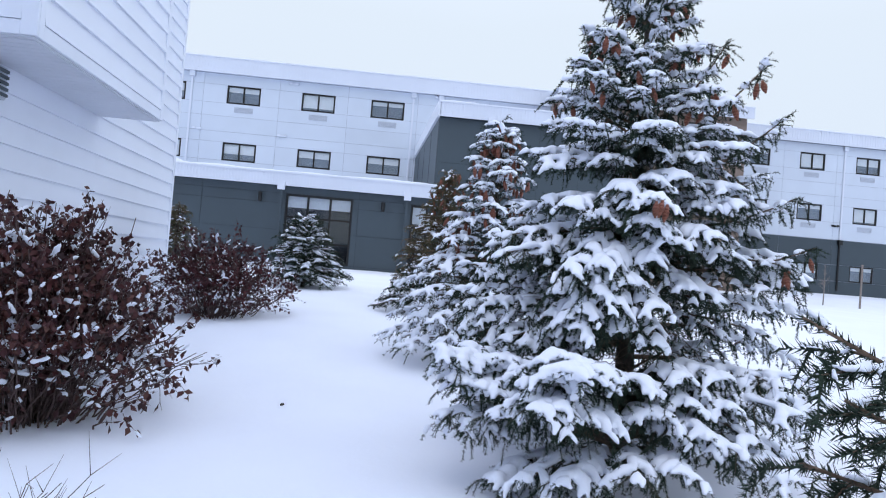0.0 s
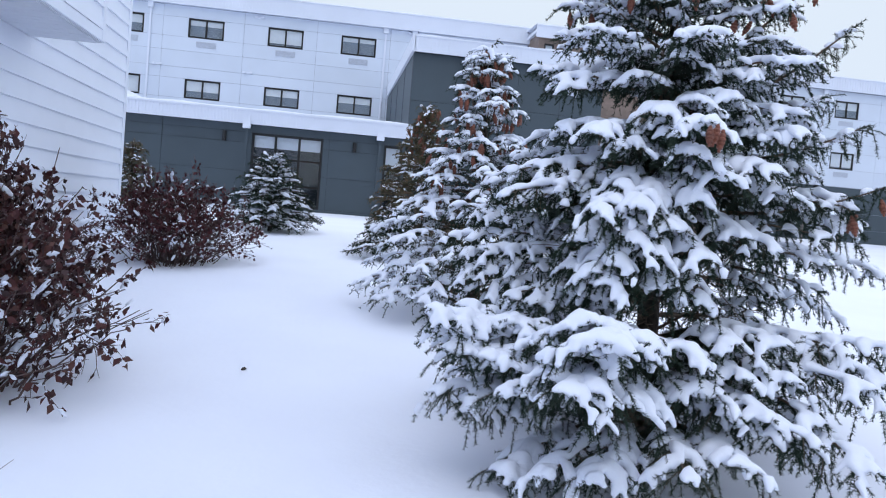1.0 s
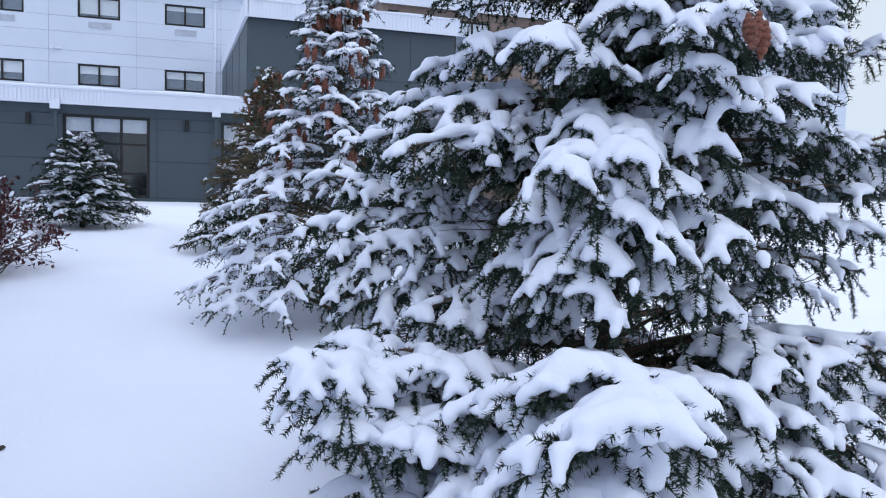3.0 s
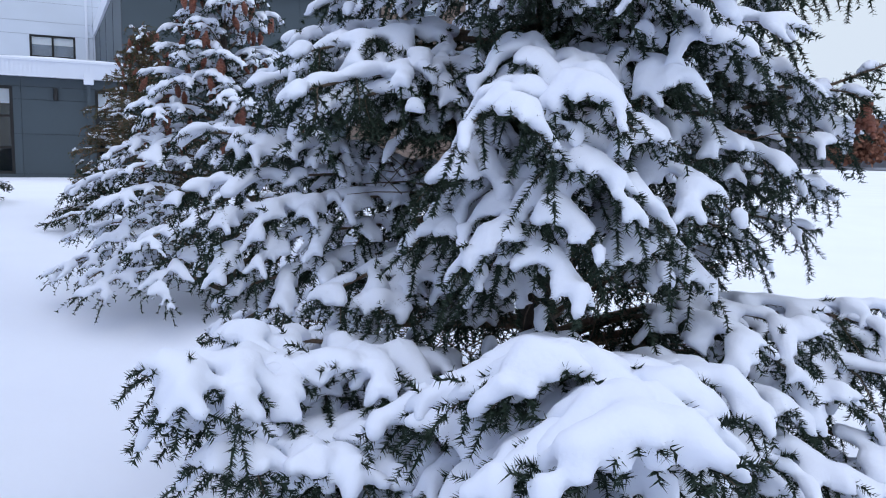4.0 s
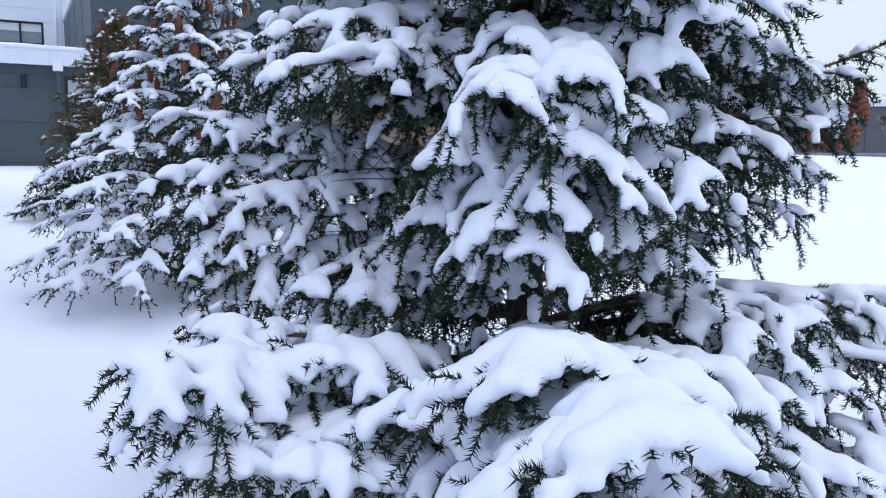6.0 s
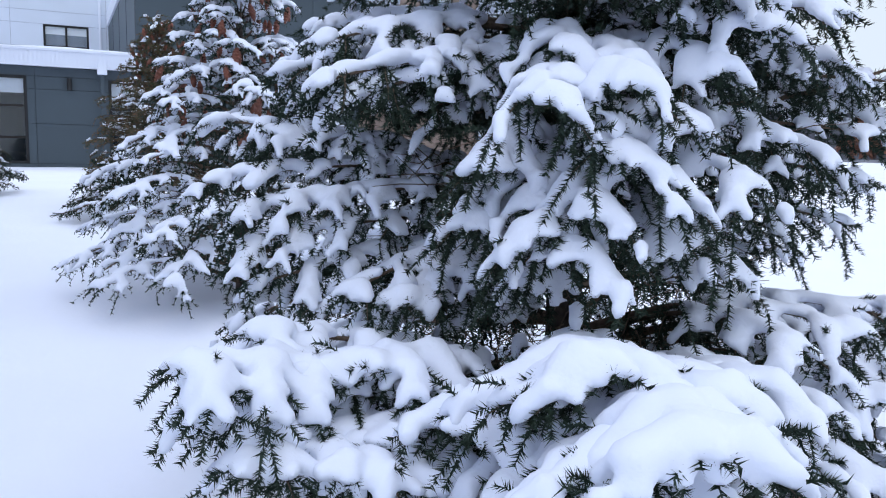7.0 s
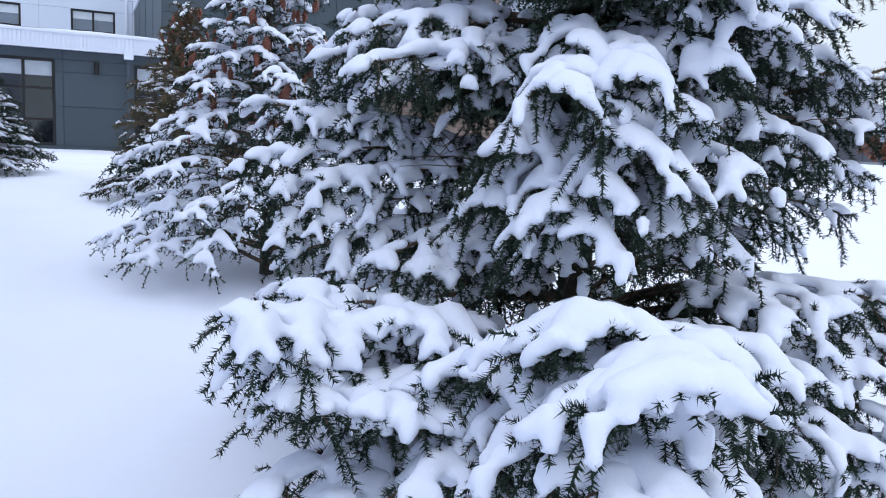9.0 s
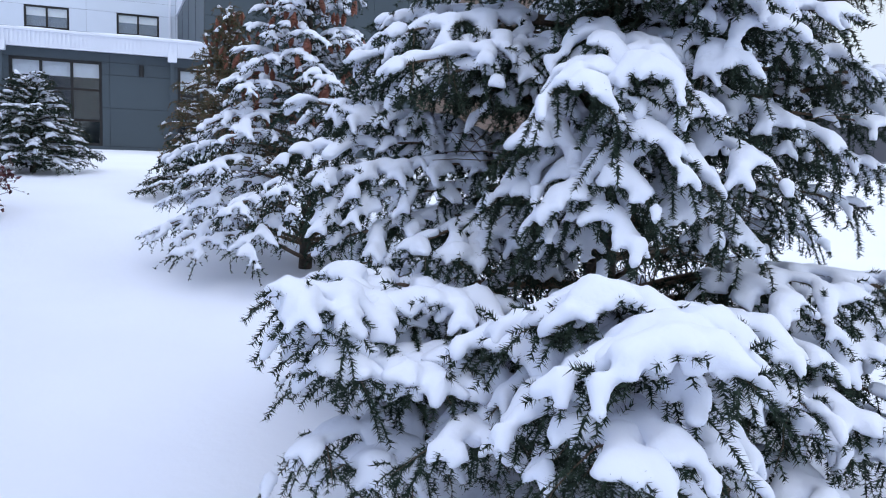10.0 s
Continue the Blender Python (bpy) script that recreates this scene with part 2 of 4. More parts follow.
def window_unit(kind, x0, x1, z0, z1, y, cols, rows, blind=0.0, label="black-framed window with a roller blind"):
    w = tagged(new(kind), label, "window", kind="structure")
    w.location = (x0, y, z0)
    W_, H_ = x1 - x0, z1 - z0
    t = 0.08
    items = [(0, t, 0.02, 0.10, 0, H_), (W_ - t, W_, 0.02, 0.10, 0, H_), (t, W_ - t, 0.02, 0.10, 0, t), (t, W_ - t, 0.02, 0.10, H_ - t, H_)]
    part("window_frame", boxes("window_frame", items, BLACK), w)
    cx = [W_ * i / cols for i in range(cols + 1)]
    cz = [H_ * r for r in rows]
    for c in cx[1:-1]:
        part("mullion", boxes("mullion", [(c - t / 2, c + t / 2, 0.025, 0.09, t, H_ - t)], BLACK), w)
    for r in cz[1:-1]:
        part("transom", boxes("transom", [(t, W_ - t, 0.028, 0.088, r - t / 2.4, r + t / 2.4)], BLACK), w)
    for i in range(cols):
        for j in range(len(cz) - 1):
            p = part("pane", boxes("pane", [(cx[i] + t * 0.4, cx[i + 1] - t * 0.4, 0.05, 0.056, cz[j] + t * 0.4, cz[j + 1] - t * 0.4)], GLASS), w)
            p.visible_shadow = False
        if blind:
            part("blind", boxes("blind", [(cx[i] + 0.03, cx[i + 1] - 0.03, 0.085, 0.095, H_ * (1 - blind), H_ - 0.04)], BLIND), w)
    if blind:
        # sheet behind the glass, its colour standing in for the reflection
        part("reflection_sheet", boxes("reflection_sheet", [(0.02, W_ - 0.02, 0.13, 0.14, 0.02, H_ - 0.02)], PANE_GREY), w)
    return w


def fascia(name, x0, x1, y, z0, z1, pitch=0.16, label="white ribbed metal fascia under a snowy roof edge"):
    """A ribbed metal band, built as one folded sheet with a top flashing."""
    s = Shell()
    n = int((x1 - x0) / pitch)
    for i in range(n + 1):
        x = x0 + (x1 - x0) * i / n
        s.add(*box_data(x - 0.028, x + 0.028, y - 0.022, y + 0.001, z0 + 0.02, z1 - 0.04))
    s.add(*box_data(x0, x1, y, y + 0.08, z0, z1))
    s.add(*box_data(x0 - 0.02, x1 + 0.02, y - 0.05, y + 0.1, z1 - 0.05, z1))
    s.add(*box_data(x0, x1, y - 0.03, y, z0 - 0.01, z0 + 0.03))
    return tagged(new(name, s.mesh(name, METAL_WHITE, False)), label, "fascia", kind="structure")


def roof_snow(name, x0, x1, y0, y1, z, h, label="thick snow lying on a flat roof"):
    bm = bmesh.new()
    nx, ny = max(4, int((x1 - x0) / 0.25)), 8
    top = [[bm.verts.new((x0 + (x1 - x0) * i / nx, y0 + (y1 - y0) * (j / ny) ** 2, z + h * min(1, 0.45 + j * 0.4) * (0.8 + 0.5 * noise.noise((x0 + (x1 - x0) * i / nx, j * 0.4, z))))) for i in range(nx + 1)] for j in range(ny + 1)]
    low = [bm.verts.new((v.co.x, y0 + 0.02, z)) for v in top[0]]
    for j in range(ny):
        for i in range(nx):
            bm.faces.new((top[j][i], top[j][i + 1], top[j + 1][i + 1], top[j + 1][i]))
    for i in range(nx):
        bm.faces.new((low[i], low[i + 1], top[0][i + 1], top[0][i]))
    me = bpy.data.meshes.new(name)
    bm.to_mesh(me)
    bm.free()
    me.materials.append(SNOW)
    me.polygons.foreach_set("use_smooth", [True] * len(me.polygons))
    return tagged(new(name, me), label, "snow", kind="structure")


def downspout(x, y, z0, z1, mat, label, pipe=None):
    d = tagged(new("downspout"), label, "downspout")
    d.location = (x, y, z0)
    h = z1 - z0
    part("pipe", boxes("pipe", [(-0.05, 0.05, -0.09, -0.02, 0.0, h - 0.25)], pipe or mat, 0.012), d)
    part("scupper_box", boxes("scupper_box", [(-0.13, 0.13, -0.2, -0.02, h - 0.25, h + 0.03)], mat, 0.012), d)
    for k in (0.2, 0.6):
        part("bracket", boxes("bracket", [(-0.07, 0.07, -0.1, -0.015, h * k, h * k + 0.04)], pipe or mat), d)
    return d


# three-storey wing
MY, MX0, MX1 = 40.8, -16.0, 8.9
WIN_X = [(-15.4, -13.7), (-11.75, -10.15), (-8.06, -6.36), (-4.24, -2.52), (-0.64, 1.10)]
WX_MAIN = [w for w in WIN_X if w[0] > -15]
holes_main = [(a, b, z0, z1) for a, b in WX_MAIN for z0, z1 in ((9.22, 10.16), (6.27, 7.21))]
wall_main = tagged(new("wall_main", wall_mesh("wall_main", MX0, MX1, 1.0, 11.3, MY, 0.35, holes_main, JOINT)), "three-storey wall clad in pale panels", "wall", kind="structure")
cuts_main = [-15, -12.6, -9.25, -5.4, -1.85, 1.8, 3.2, 5.6, 8.0]
clad(wall_main, MX0, MX1, [4.6, 5.5, 6.27, 7.21, 7.75, 8.55, 9.22, 10.16, 10.72], MY, cuts_main, holes_main, PANEL)
k = 0
for a, b in WX_MAIN:
    for z0, z1 in ((9.22, 10.16), (6.27, 7.21)):
        k += 1
        window_unit("window_%d" % k, a, b, z0, z1, MY, 2, (0, 1), (0.42, 0.5, 0.9, 0.35, 0.6, 0.8, 0.45, 0.3)[k % 8])
fascia("fascia_main", MX0, MX1, MY - 0.30, 10.72, 11.52)
roof_main = tagged(new("roof_main", boxes("roof_main", [(MX0, MX1, MY - 0.22, MY + 14, 11.3, 11.45), (MX0, MX1, MY - 0.22, MY, 10.74, 10.80)], METAL_WHITE)), "flat roof of the three-storey wing", "roof", kind="structure")
roof_snow("roof_snow_main", MX0, MX1, MY - 0.3, MY + 13, 11.5, 0.16)
# unseen rear wall and slabs, added so the windows look into darkness
back_main = tagged(new("wall_back", boxes("wall_back", [(MX0, 44.0, 57.0, 57.3, 1.0, 11.3), (MX0, MX0 + 0.3, MY + 0.35, 57.0, 1.0, 11.3)], ROOM_SHADE)), "unseen rear wall added to keep the rooms dark", "wall", kind="structure")
floor_main = tagged(new("floor_upper", boxes("floor_upper", [(MX0 + 0.3, 41.0, 44.4, 57, z - 0.2, z) for z in (5.3, 8.3)], ROOM_SHADE)), "unseen floor slabs added in the dark interior", "floor", kind="structure")
for x in (-9.85, 1.55, 3.0):
    downspout(x, MY, 4.8, 10.7, METAL_WHITE, "white square downspout on the pale wall")


def grille(x, y, z, w=0.95, h=0.28):
    g = tagged(new("wall_grille"), "pale louvred heater grille below a window", "grille", "heater grilles")
    g.location = (x, y, z)
    part("surround", boxes("surround", [(0, w, -0.045, -0.02, 0, 0.03), (0, w, -0.045, -0.02, h - 0.03, h), (0, 0.03, -0.045, -0.02, 0.03, h - 0.03), (w - 0.03, w, -0.045, -0.02, 0.03, h - 0.03)], VENT), g)
    for i in range(5):
        z0 = 0.04 + i * (h - 0.07) / 5
        part("slat", boxes("slat", [(0.03, w - 0.03, -0.038, -0.021, z0, z0 + 0.03)], VENT), g)
    return g


for a, b in WX_MAIN:
    grille(a + 0.42, MY, 8.78)


def wall_light(x, y, z, mat, label="small wall-mounted floodlight with two heads"):
    g = tagged(new("wall_light"), label, "wall light", "wall lights")
    g.location = (x, y, z)
    part("base", boxes("base", [(-0.08, 0.08, -0.06, -0.02, -0.05, 0.05)], mat, 0.01), g)
    for s in (-0.16, 0.16):
        part("lamp_head", boxes("lamp_head", [(s - 0.07, s + 0.07, -0.16, -0.05, -0.05, 0.06)], mat, 0.015), g)
    return g


for x, z in ((-9.4, 7.8), (-5.1, 7.8), (-4.7, 10.55), (2.9, 10.6), (4.6, 10.55)):
    wall_light(x, MY, z, METAL_WHITE)

# single-storey wing with the large windows
LY, LX0, LX1 = 28.5, -16.0, 2.05
store = [(-3.23, -0.81, 1.42, 3.88), (1.31, 1.95, 1.42, 3.86), (-13.5, -11.1, 1.42, 3.88)]
wall_low = tagged(new("wall_low", wall_mesh("wall_low", LX0, LX1, 0.9, 4.2, LY, 0.3, store, SLATE_DARK)), "single-storey wall clad in dark slate panels", "wall", kind="structure")
clad(wall_low, LX0, LX1, [1.1, 1.42, 2.55, 3.52, 3.88, 4.14], LY, [-10.6, -8.2, -6.2, -3.42, -0.6, 1.12], store, SLATE)
window_unit("window_20", *store[0], LY, 3, (0, 0.30, 0.66, 1.0), 0.0, "tall dark storefront window reflecting the snowy yard")
window_unit("window_21", *store[1], LY, 1, (0, 0.30, 0.66, 1.0), 0.0, "tall dark storefront window beside the corner")
window_unit("window_22", *store[2], LY, 3, (0, 0.30, 0.66, 1.0), 0.0, "tall dark storefront window")
# pale strips: a blind band, deepened to paint sky reflected in the top panes
for s in store[:1]:
    part("header_blind_and_sky", boxes("header_blind_and_sky", [(0.05, s[1] - s[0] - 0.05, 0.16, 0.17, 1.98, 2.4)], BLIND), bpy.data.objects["window_20"])
part("header_blind_and_sky", boxes("header_blind_and_sky", [(0.05, 0.6, 0.16, 0.17, 1.75, 2.4)], BLIND), bpy.data.objects["window_21"])
fascia("fascia_low", LX0, LX1 + 0.15, LY - 0.35, 4.14, 4.62, 0.11)
roof_low = tagged(new("roof_low", boxes("roof_low", [(LX0, LX1 + 0.1, LY - 0.27, MY, 4.3, 4.45), (LX0, LX1 + 0.1, LY - 0.27, LY, 4.15, 4.2)], METAL_WHITE)), "flat roof of the low wing", "roof", kind="structure")
roof_snow("roof_snow_low", LX0, LX1 + 0.15, LY - 0.36, MY - 0.1, 4.6, 0.14)
# added dark backing that stands in for the shaded interior
room_low = tagged(new("room_low", boxes("room_low", [(LX0, LX1, 36.0, 36.2, 1.0, 4.3), (LX0, LX1, LY + 0.3, 36.0, 1.0, 1.15)], ROOM_SHADE)), "dark boxes added behind the storefront glass, shade and bluish reflection in their colour", "room", kind="structure")
for x in (-3.38, 1.14):
    d = downspout(x, LY - 0.32, 1.25, 4.22, METAL_WHITE, "white scupper and dark downspout at the low roof edge", SLATE)
for x in (-4.14, 0.28):
    w = tagged(new("sconce"), "black cylindrical up-and-down wall sconce", "wall light", "sconces")
    w.location = (x, LY, 3.68)
    part("backplate", boxes("backplate", [(-0.05, 0.05, -0.04, -0.018, -0.08, 0.08)], BLACK), w)
    v, f = tube_data([(0, -0.11, -0.17), (0, -0.11, 0.17)], [0.065, 0.065], 12)
    part("cylinder", mesh_from("cylinder", v, f, BLACK), w)

# snowy gable roof between the wings
gb = bmesh.new()
pts = [(-12.5, 31, 4.45), (-6.2, 31, 4.45), (-12.5, 31, 7.0), (-12.5, 38, 4.45), (-6.2, 38, 4.45), (-12.5, 38, 7.0)]
vs = [gb.verts.new(p) for p in pts]
for q in ((0, 1, 2), (3, 5, 4), (1, 4, 5, 2), (0, 2, 5, 3), (0, 3, 4, 1)):
    gb.faces.new([vs[i] for i in q])
gm = bpy.data.meshes.new("roof_gable")
gb.to_mesh(gm)
gb.free()
gm.materials.append(SNOW)
tagged(new("roof_gable", gm), "snow-covered sloping roof behind the low wing", "roof", kind="structure")

# slate two-storey box
BY, BX0, BX1, BZ = 29.0, 2.13, 9.2, 7.29
wall_box = tagged(new("wall_box", wall_mesh("wall_box", BX0, BX1, 0.9, 7.4, BY, 0.3, [], SLATE_DARK)), "two-storey wall clad in dark slate panels", "wall", kind="structure")
clad(wall_box, BX0, BX1, [1.3, 2.6, 3.9, 5.6, BZ], BY, [4.1, 6.0, 7.6], [], SLATE)
bb = bmesh.new()
def skew_wall(xf, xb, dx, y0=BY + 0.3):
    return [(xf, y0, 0.9), (xb, MY, 0.9), (xb, MY, 7.4), (xf, y0, 7.4), (xf + dx, y0, 0.9), (xb + dx, MY, 0.9), (xb + dx, MY, 7.4), (xf + dx, y0, 7.4)]
for v8 in (skew_wall(BX0, 1.88, 0.3), skew_wall(BX1 - 0.3, BX1 - 0.3, 0.3)):
    q = [bb.verts.new(p) for p in v8]
    for fi in ((0, 1, 2, 3), (7, 6, 5, 4), (0, 3, 7, 4), (1, 5, 6, 2), (3, 2, 6, 7), (0, 4, 5, 1)):
        bb.faces.new([q[i] for i in fi])
bmesh.ops.recalc_face_normals(bb, faces=bb.faces)
bme = bpy.data.meshes.new("wall_box_side")
bb.to_mesh(bme)
bb.free()
bme.materials.append(SLATE)
wall_side = tagged(new("wall_box_side", bme), "slate side walls of the two-storey block", "wall", kind="structure")
js = Shell()
for yy in (32.0, 35.0, 38.0):
    xx = BX0 + (1.88 - BX0) * (yy - BY - 0.3) / (MY - BY - 0.3)
    js.add(*box_data(xx - 0.012, xx + 0.02, yy - 0.02, yy + 0.02, 4.6, 7.4))
part("panel_joint", js.mesh("panel_joint", SLATE_DARK, False), wall_side)
fascia("fascia_box", BX0 - 0.05, BX1 + 0.05, BY - 0.30, BZ, 7.86, 0.13)
fs = Shell()
fs.add([(BX0 - 0.1, BY - 0.3, BZ), (1.82, MY - 0.05, BZ), (1.82, MY - 0.05, 7.86), (BX0 - 0.1, BY - 0.3, 7.86), (BX0, BY - 0.3, BZ), (1.9, MY - 0.05, BZ), (1.9, MY - 0.05, 7.86), (BX0, BY - 0.3, 7.86)],
       [(3, 2, 1, 0), (4, 5, 6, 7), (0, 4, 7, 3), (1, 2, 6, 5), (3, 7, 6, 2), (0, 1, 5, 4)])
tagged(new("fascia_box_side", fs.mesh("fascia_box_side", METAL_WHITE, False)), "white metal fascia along the side of the block", "fascia", kind="structure")
tagged(new("roof_box", boxes("roof_box", [(BX0 + 0.02, BX1, BY - 0.22, MY, 7.4, 7.5)], METAL_WHITE)), "flat roof of the slate block", "roof", kind="structure")
roof_snow("roof_snow_box", BX0 - 0.05, BX1 + 0.05, BY - 0.3, MY - 0.1, 7.84, 0.12)
downspout(4.05, BY - 0.28, 1.3, 7.35, METAL_WHITE, "white scupper and dark downspout on the slate block", SLATE)

# brown centre block
CY, CX0, CX1 = 38.6, 8.9, 18.8
holes_c = [(9.2, 9.7, 9.2, 10.4), (12.5, 14.3, 8.4, 10.2), (15.6, 17.4, 8.4, 10.2)]
wall_c = tagged(new("wall_centre", wall_mesh("wall_centre", CX0, CX1, 1.0, 10.9, CY, 0.35, holes_c, BROWN)), "brown plank-clad centre block", "wall", kind="structure")
for i, h in enumerate(holes_c):
    window_unit("window_%d" % (30 + i), *h, CY, 1 if i == 0 else 2, (0, 1), 0.4, "black-framed window in the brown block")
for i in range(31):
    z = 1.9 + i * 0.28
    hh = [h for h in holes_c if h[2] < z + 0.28 and h[3] > z]
    xs = [CX0] + [e for h in sorted(hh) for e in h[:2]] + [CX1]
    for a, b in zip(xs[::2], xs[1::2]):
        PANELS.append((wall_c, a, b, CY - 0.025, CY - 0.002, z, z + 0.265, BROWN))
tagged(new("wall_centre_side", boxes("wall_centre_side", [(CX0, CX0 + 0.3, CY + 0.35, 57, 1.0, 10.9), (CX1 - 0.3, CX1, CY + 0.35, 57, 1.0, 10.9)], BROWN)), "brown side walls of the centre block", "wall", kind="structure")
fascia("fascia_centre", CX0 - 0.2, CX1 + 0.2, CY - 0.35, 10.6, 11.2)
tagged(new("roof_centre", boxes("roof_centre", [(CX0 - 0.15, CX1 + 0.15, CY - 0.27, 57, 10.9, 11.05)], METAL_WHITE)), "flat roof of the centre block", "roof", kind="structure")
roof_snow("roof_snow_centre", CX0 - 0.2, CX1 + 0.2, CY - 0.35, 56, 11.18, 0.15)

# far wing
RY, RX0, RX1 = 43.5, 18.8, 41.6
WX_R = [(21.45, 22.75), (24.6, 26.15), (28.1, 29.6), (32.4, 33.9), (36.75, 38.2), (39.6, 40.95)]
rows_r = [(9.2, 10.2), (6.22, 7.2), (2.76, 3.72)]
holes_r = [(a, b, z0, z1) for a, b in WX_R for z0, z1 in rows_r]
wall_far = tagged(new("wall_far", wall_mesh("wall_far", RX0, RX1, 1.0, 11.3, RY, 0.35, holes_r, JOINT)), "far three-storey wing, pale above and slate below", "wall", kind="structure")
clad(wall_far, RX0, RX1, [5.2, 6.22, 7.2, 7.75, 8.5, 9.2, 10.2, 10.75], RY, [23.6, 26.9, 31, 35.2, 39], holes_r, PANEL)
clad(wall_far, RX0, RX1, [1.3, 2.76, 3.72, 5.18], RY, [23.6, 26.9, 31, 35.2, 39], holes_r, SLATE)
for i, h in enumerate(holes_r):
    window_unit("window_%d" % (40 + i), *h, RY, 2, (0, 1), (0.3, 0.6, 0.5, 0.85)[i % 4])
    if h[2] > 5:
        grille(h[0] + 0.3, RY, h[2] - 0.44, 0.9)
fascia("fascia_far", RX0 + 0.25, RX1, RY - 0.3, 10.75, 11.5)
tagged(new("roof_far", boxes("roof_far", [(RX0, RX1, RY - 0.22, 57, 11.3, 11.45)], METAL_WHITE)), "flat roof of the far wing", "roof", kind="structure")
tagged(new("wall_far_end", boxes("wall_far_end", [(RX1 - 0.3, RX1, RY + 0.35, 57, 1.0, 11.3)], PANEL)), "end wall of the far wing", "wall", kind="structure")
roof_snow("roof_snow_far", RX0 + 0.25, RX1, RY - 0.3, 56, 11.48, 0.16)
downspout(27.35, RY, 5.2, 10.7, METAL_WHITE, "white downspout on the far wing")
downspout(27.35, RY, 2.2, 5.15, BLACK, "black lower downspout on the far wing")
downspout(35.6, RY, 5.2, 10.7, METAL_WHITE, "white downspout on the far wing")
wall_light(27.0, RY, 6.0, BLACK, "black wall floodlight on the far wing")

# white clapboard house wall beside the path, with its bay
HX, HY1, HY0 = -3.92, 15.35, -6.0
wall_house = tagged(new("wall_house", boxes("wall_house", [(HX - 0.3, HX, HY0, HY1, -0.3, 9.0), (-12, HX - 0.3, HY1 - 0.3, HY1, -0.3, 9.0), (-12, HX - 0.3, HY0, HY0 + 0.3, -0.3, 9.0)], SIDING)), "white lap-sided wall running beside the path", "wall", kind="structure")
tagged(new("roof_house", boxes("roof_house", [(-12, HX + 0.3, HY0 - 0.3, HY1 + 0.3, 9.0, 9.3)], METAL_WHITE)), "flat roof of the white house", "roof", kind="structure")
BAYX, BAY0, BAY1, BAYZ = -3.08, 7.06, 11.12, 3.34
bay = tagged(new("wall_bay", boxes("wall_bay", [(HX, BAYX, BAY0, BAY1, BAYZ + 0.02, 9.0)], SIDING)), "white lap-sided bay jutting from the upper storey", "wall", kind="structure")
soffit = tagged(new("soffit", boxes("soffit", [(HX, BAYX, BAY0, BAY1, BAYZ - 0.012, BAYZ + 0.016)], SOFFIT)), "perforated white soffit under the bay", "soffit", kind="structure")
for i in range(26):
    y = BAY0 + 0.08 + i * (BAY1 - BAY0 - 0.1) / 26
    part("soffit_slat", boxes("soffit_slat", [(HX + 0.03, BAYX - 0.03, y, y + 0.14, BAYZ - 0.022, BAYZ - 0.012)], SOFFIT), soffit)


def lap(wall, horizontal, fixed, a, b, z0, z1, step=0.265):
    """Lap boards: each one a wedge, thicker at its lower edge."""
    n = int((z1 - z0) / step)
    for i in range(n):
        zb = z0 + i * step
        zt = min(zb + step + 0.02, z1)
        lo, hi = 0.042, 0.006
        if horizontal == "y":
            v = [(fixed + lo, a, zb), (fixed + lo, b, zb), (fixed + hi, b, zt), (fixed + hi, a, zt), (fixed, a, zb), (fixed, b, zb), (fixed, b, zt), (fixed, a, zt)]
        else:
            v = [(b, fixed - lo, zb), (a, fixed - lo, zb), (a, fixed - hi, zt), (b, fixed - hi, zt), (b, fixed, zb), (a, fixed, zb), (a, fixed, zt), (b, fixed, zt)]
            v = [v[1], v[0], v[3], v[2], v[5], v[4], v[7], v[6]]
        f = [(0, 1, 2, 3), (4, 7, 6, 5), (0, 4, 5, 1), (3, 2, 6, 7), (0, 3, 7, 4), (1, 5, 6, 2)]
        part("board", mesh_from("board", v, f, SIDING), wall)


lap(wall_house, "y", HX, HY0, BAY0, 0.15, 9.0)
lap(wall_house, "y", HX, BAY0, BAY1, 0.15, 3.34)
lap(wall_house, "y", HX, BAY1, HY1 - 0.12, 0.15, 9.0)
lap(bay, "y", BAYX, BAY0 + 0.11, BAY1 - 0.11, BAYZ + 0.135, 9.0)
lap(bay, "x", BAY0, HX + 0.03, BAYX - 0.11, BAYZ + 0.135, 9.0)
trim = tagged(new("trim_corner", boxes("trim_corner", [(HX, HX + 0.035, HY1 - 0.12, HY1 + 0.02, 0.1, 9.0), (BAYX, BAYX + 0.035, BAY1 - 0.11, BAY1 + 0.02, BAYZ, 9.0), (BAYX - 0.11, BAYX + 0.035, BAY0 - 0.035, BAY0, BAYZ, 9.0), (BAYX, BAYX + 0.035, BAY0, BAY0 + 0.11, BAYZ, 9.0), (BAYX, BAYX + 0.032, BAY0 + 0.11, BAY1 - 0.11, BAYZ, BAYZ + 0.13), (HX + 0.03, BAYX - 0.11, BAY0 - 0.032, BAY0, BAYZ, BAYZ + 0.13)], SIDING, 0.004)), "white corner and band trim boards", "trim", kind="structure")
gv_ = tagged(new("wall_vent"), "small louvred wall vent on the white siding", "vent")
gv_.location = (HX + 0.04, 8.0, 2.95)
part("vent_box", boxes("vent_box", [(0, 0.05, 0, 0.28, 0, 0.33)], VENT, 0.01), gv_)
for i in range(5):
    part("slat", boxes("slat", [(0.05, 0.075, 0.02, 0.26, 0.03 + i * 0.06, 0.06 + i * 0.06)], SLATE), gv_)

# far steel shed and a cleared road in front of it
shed = tagged(new("steel_shed"), "long dark grey steel shed across the lot", "shed")
shed.matrix_world = pose(74, 53, 2.0, 0, 0, -38)
part("wall", boxes("wall", [(-35, 40, 0, 20, 0, 5.2)], STEEL), shed)
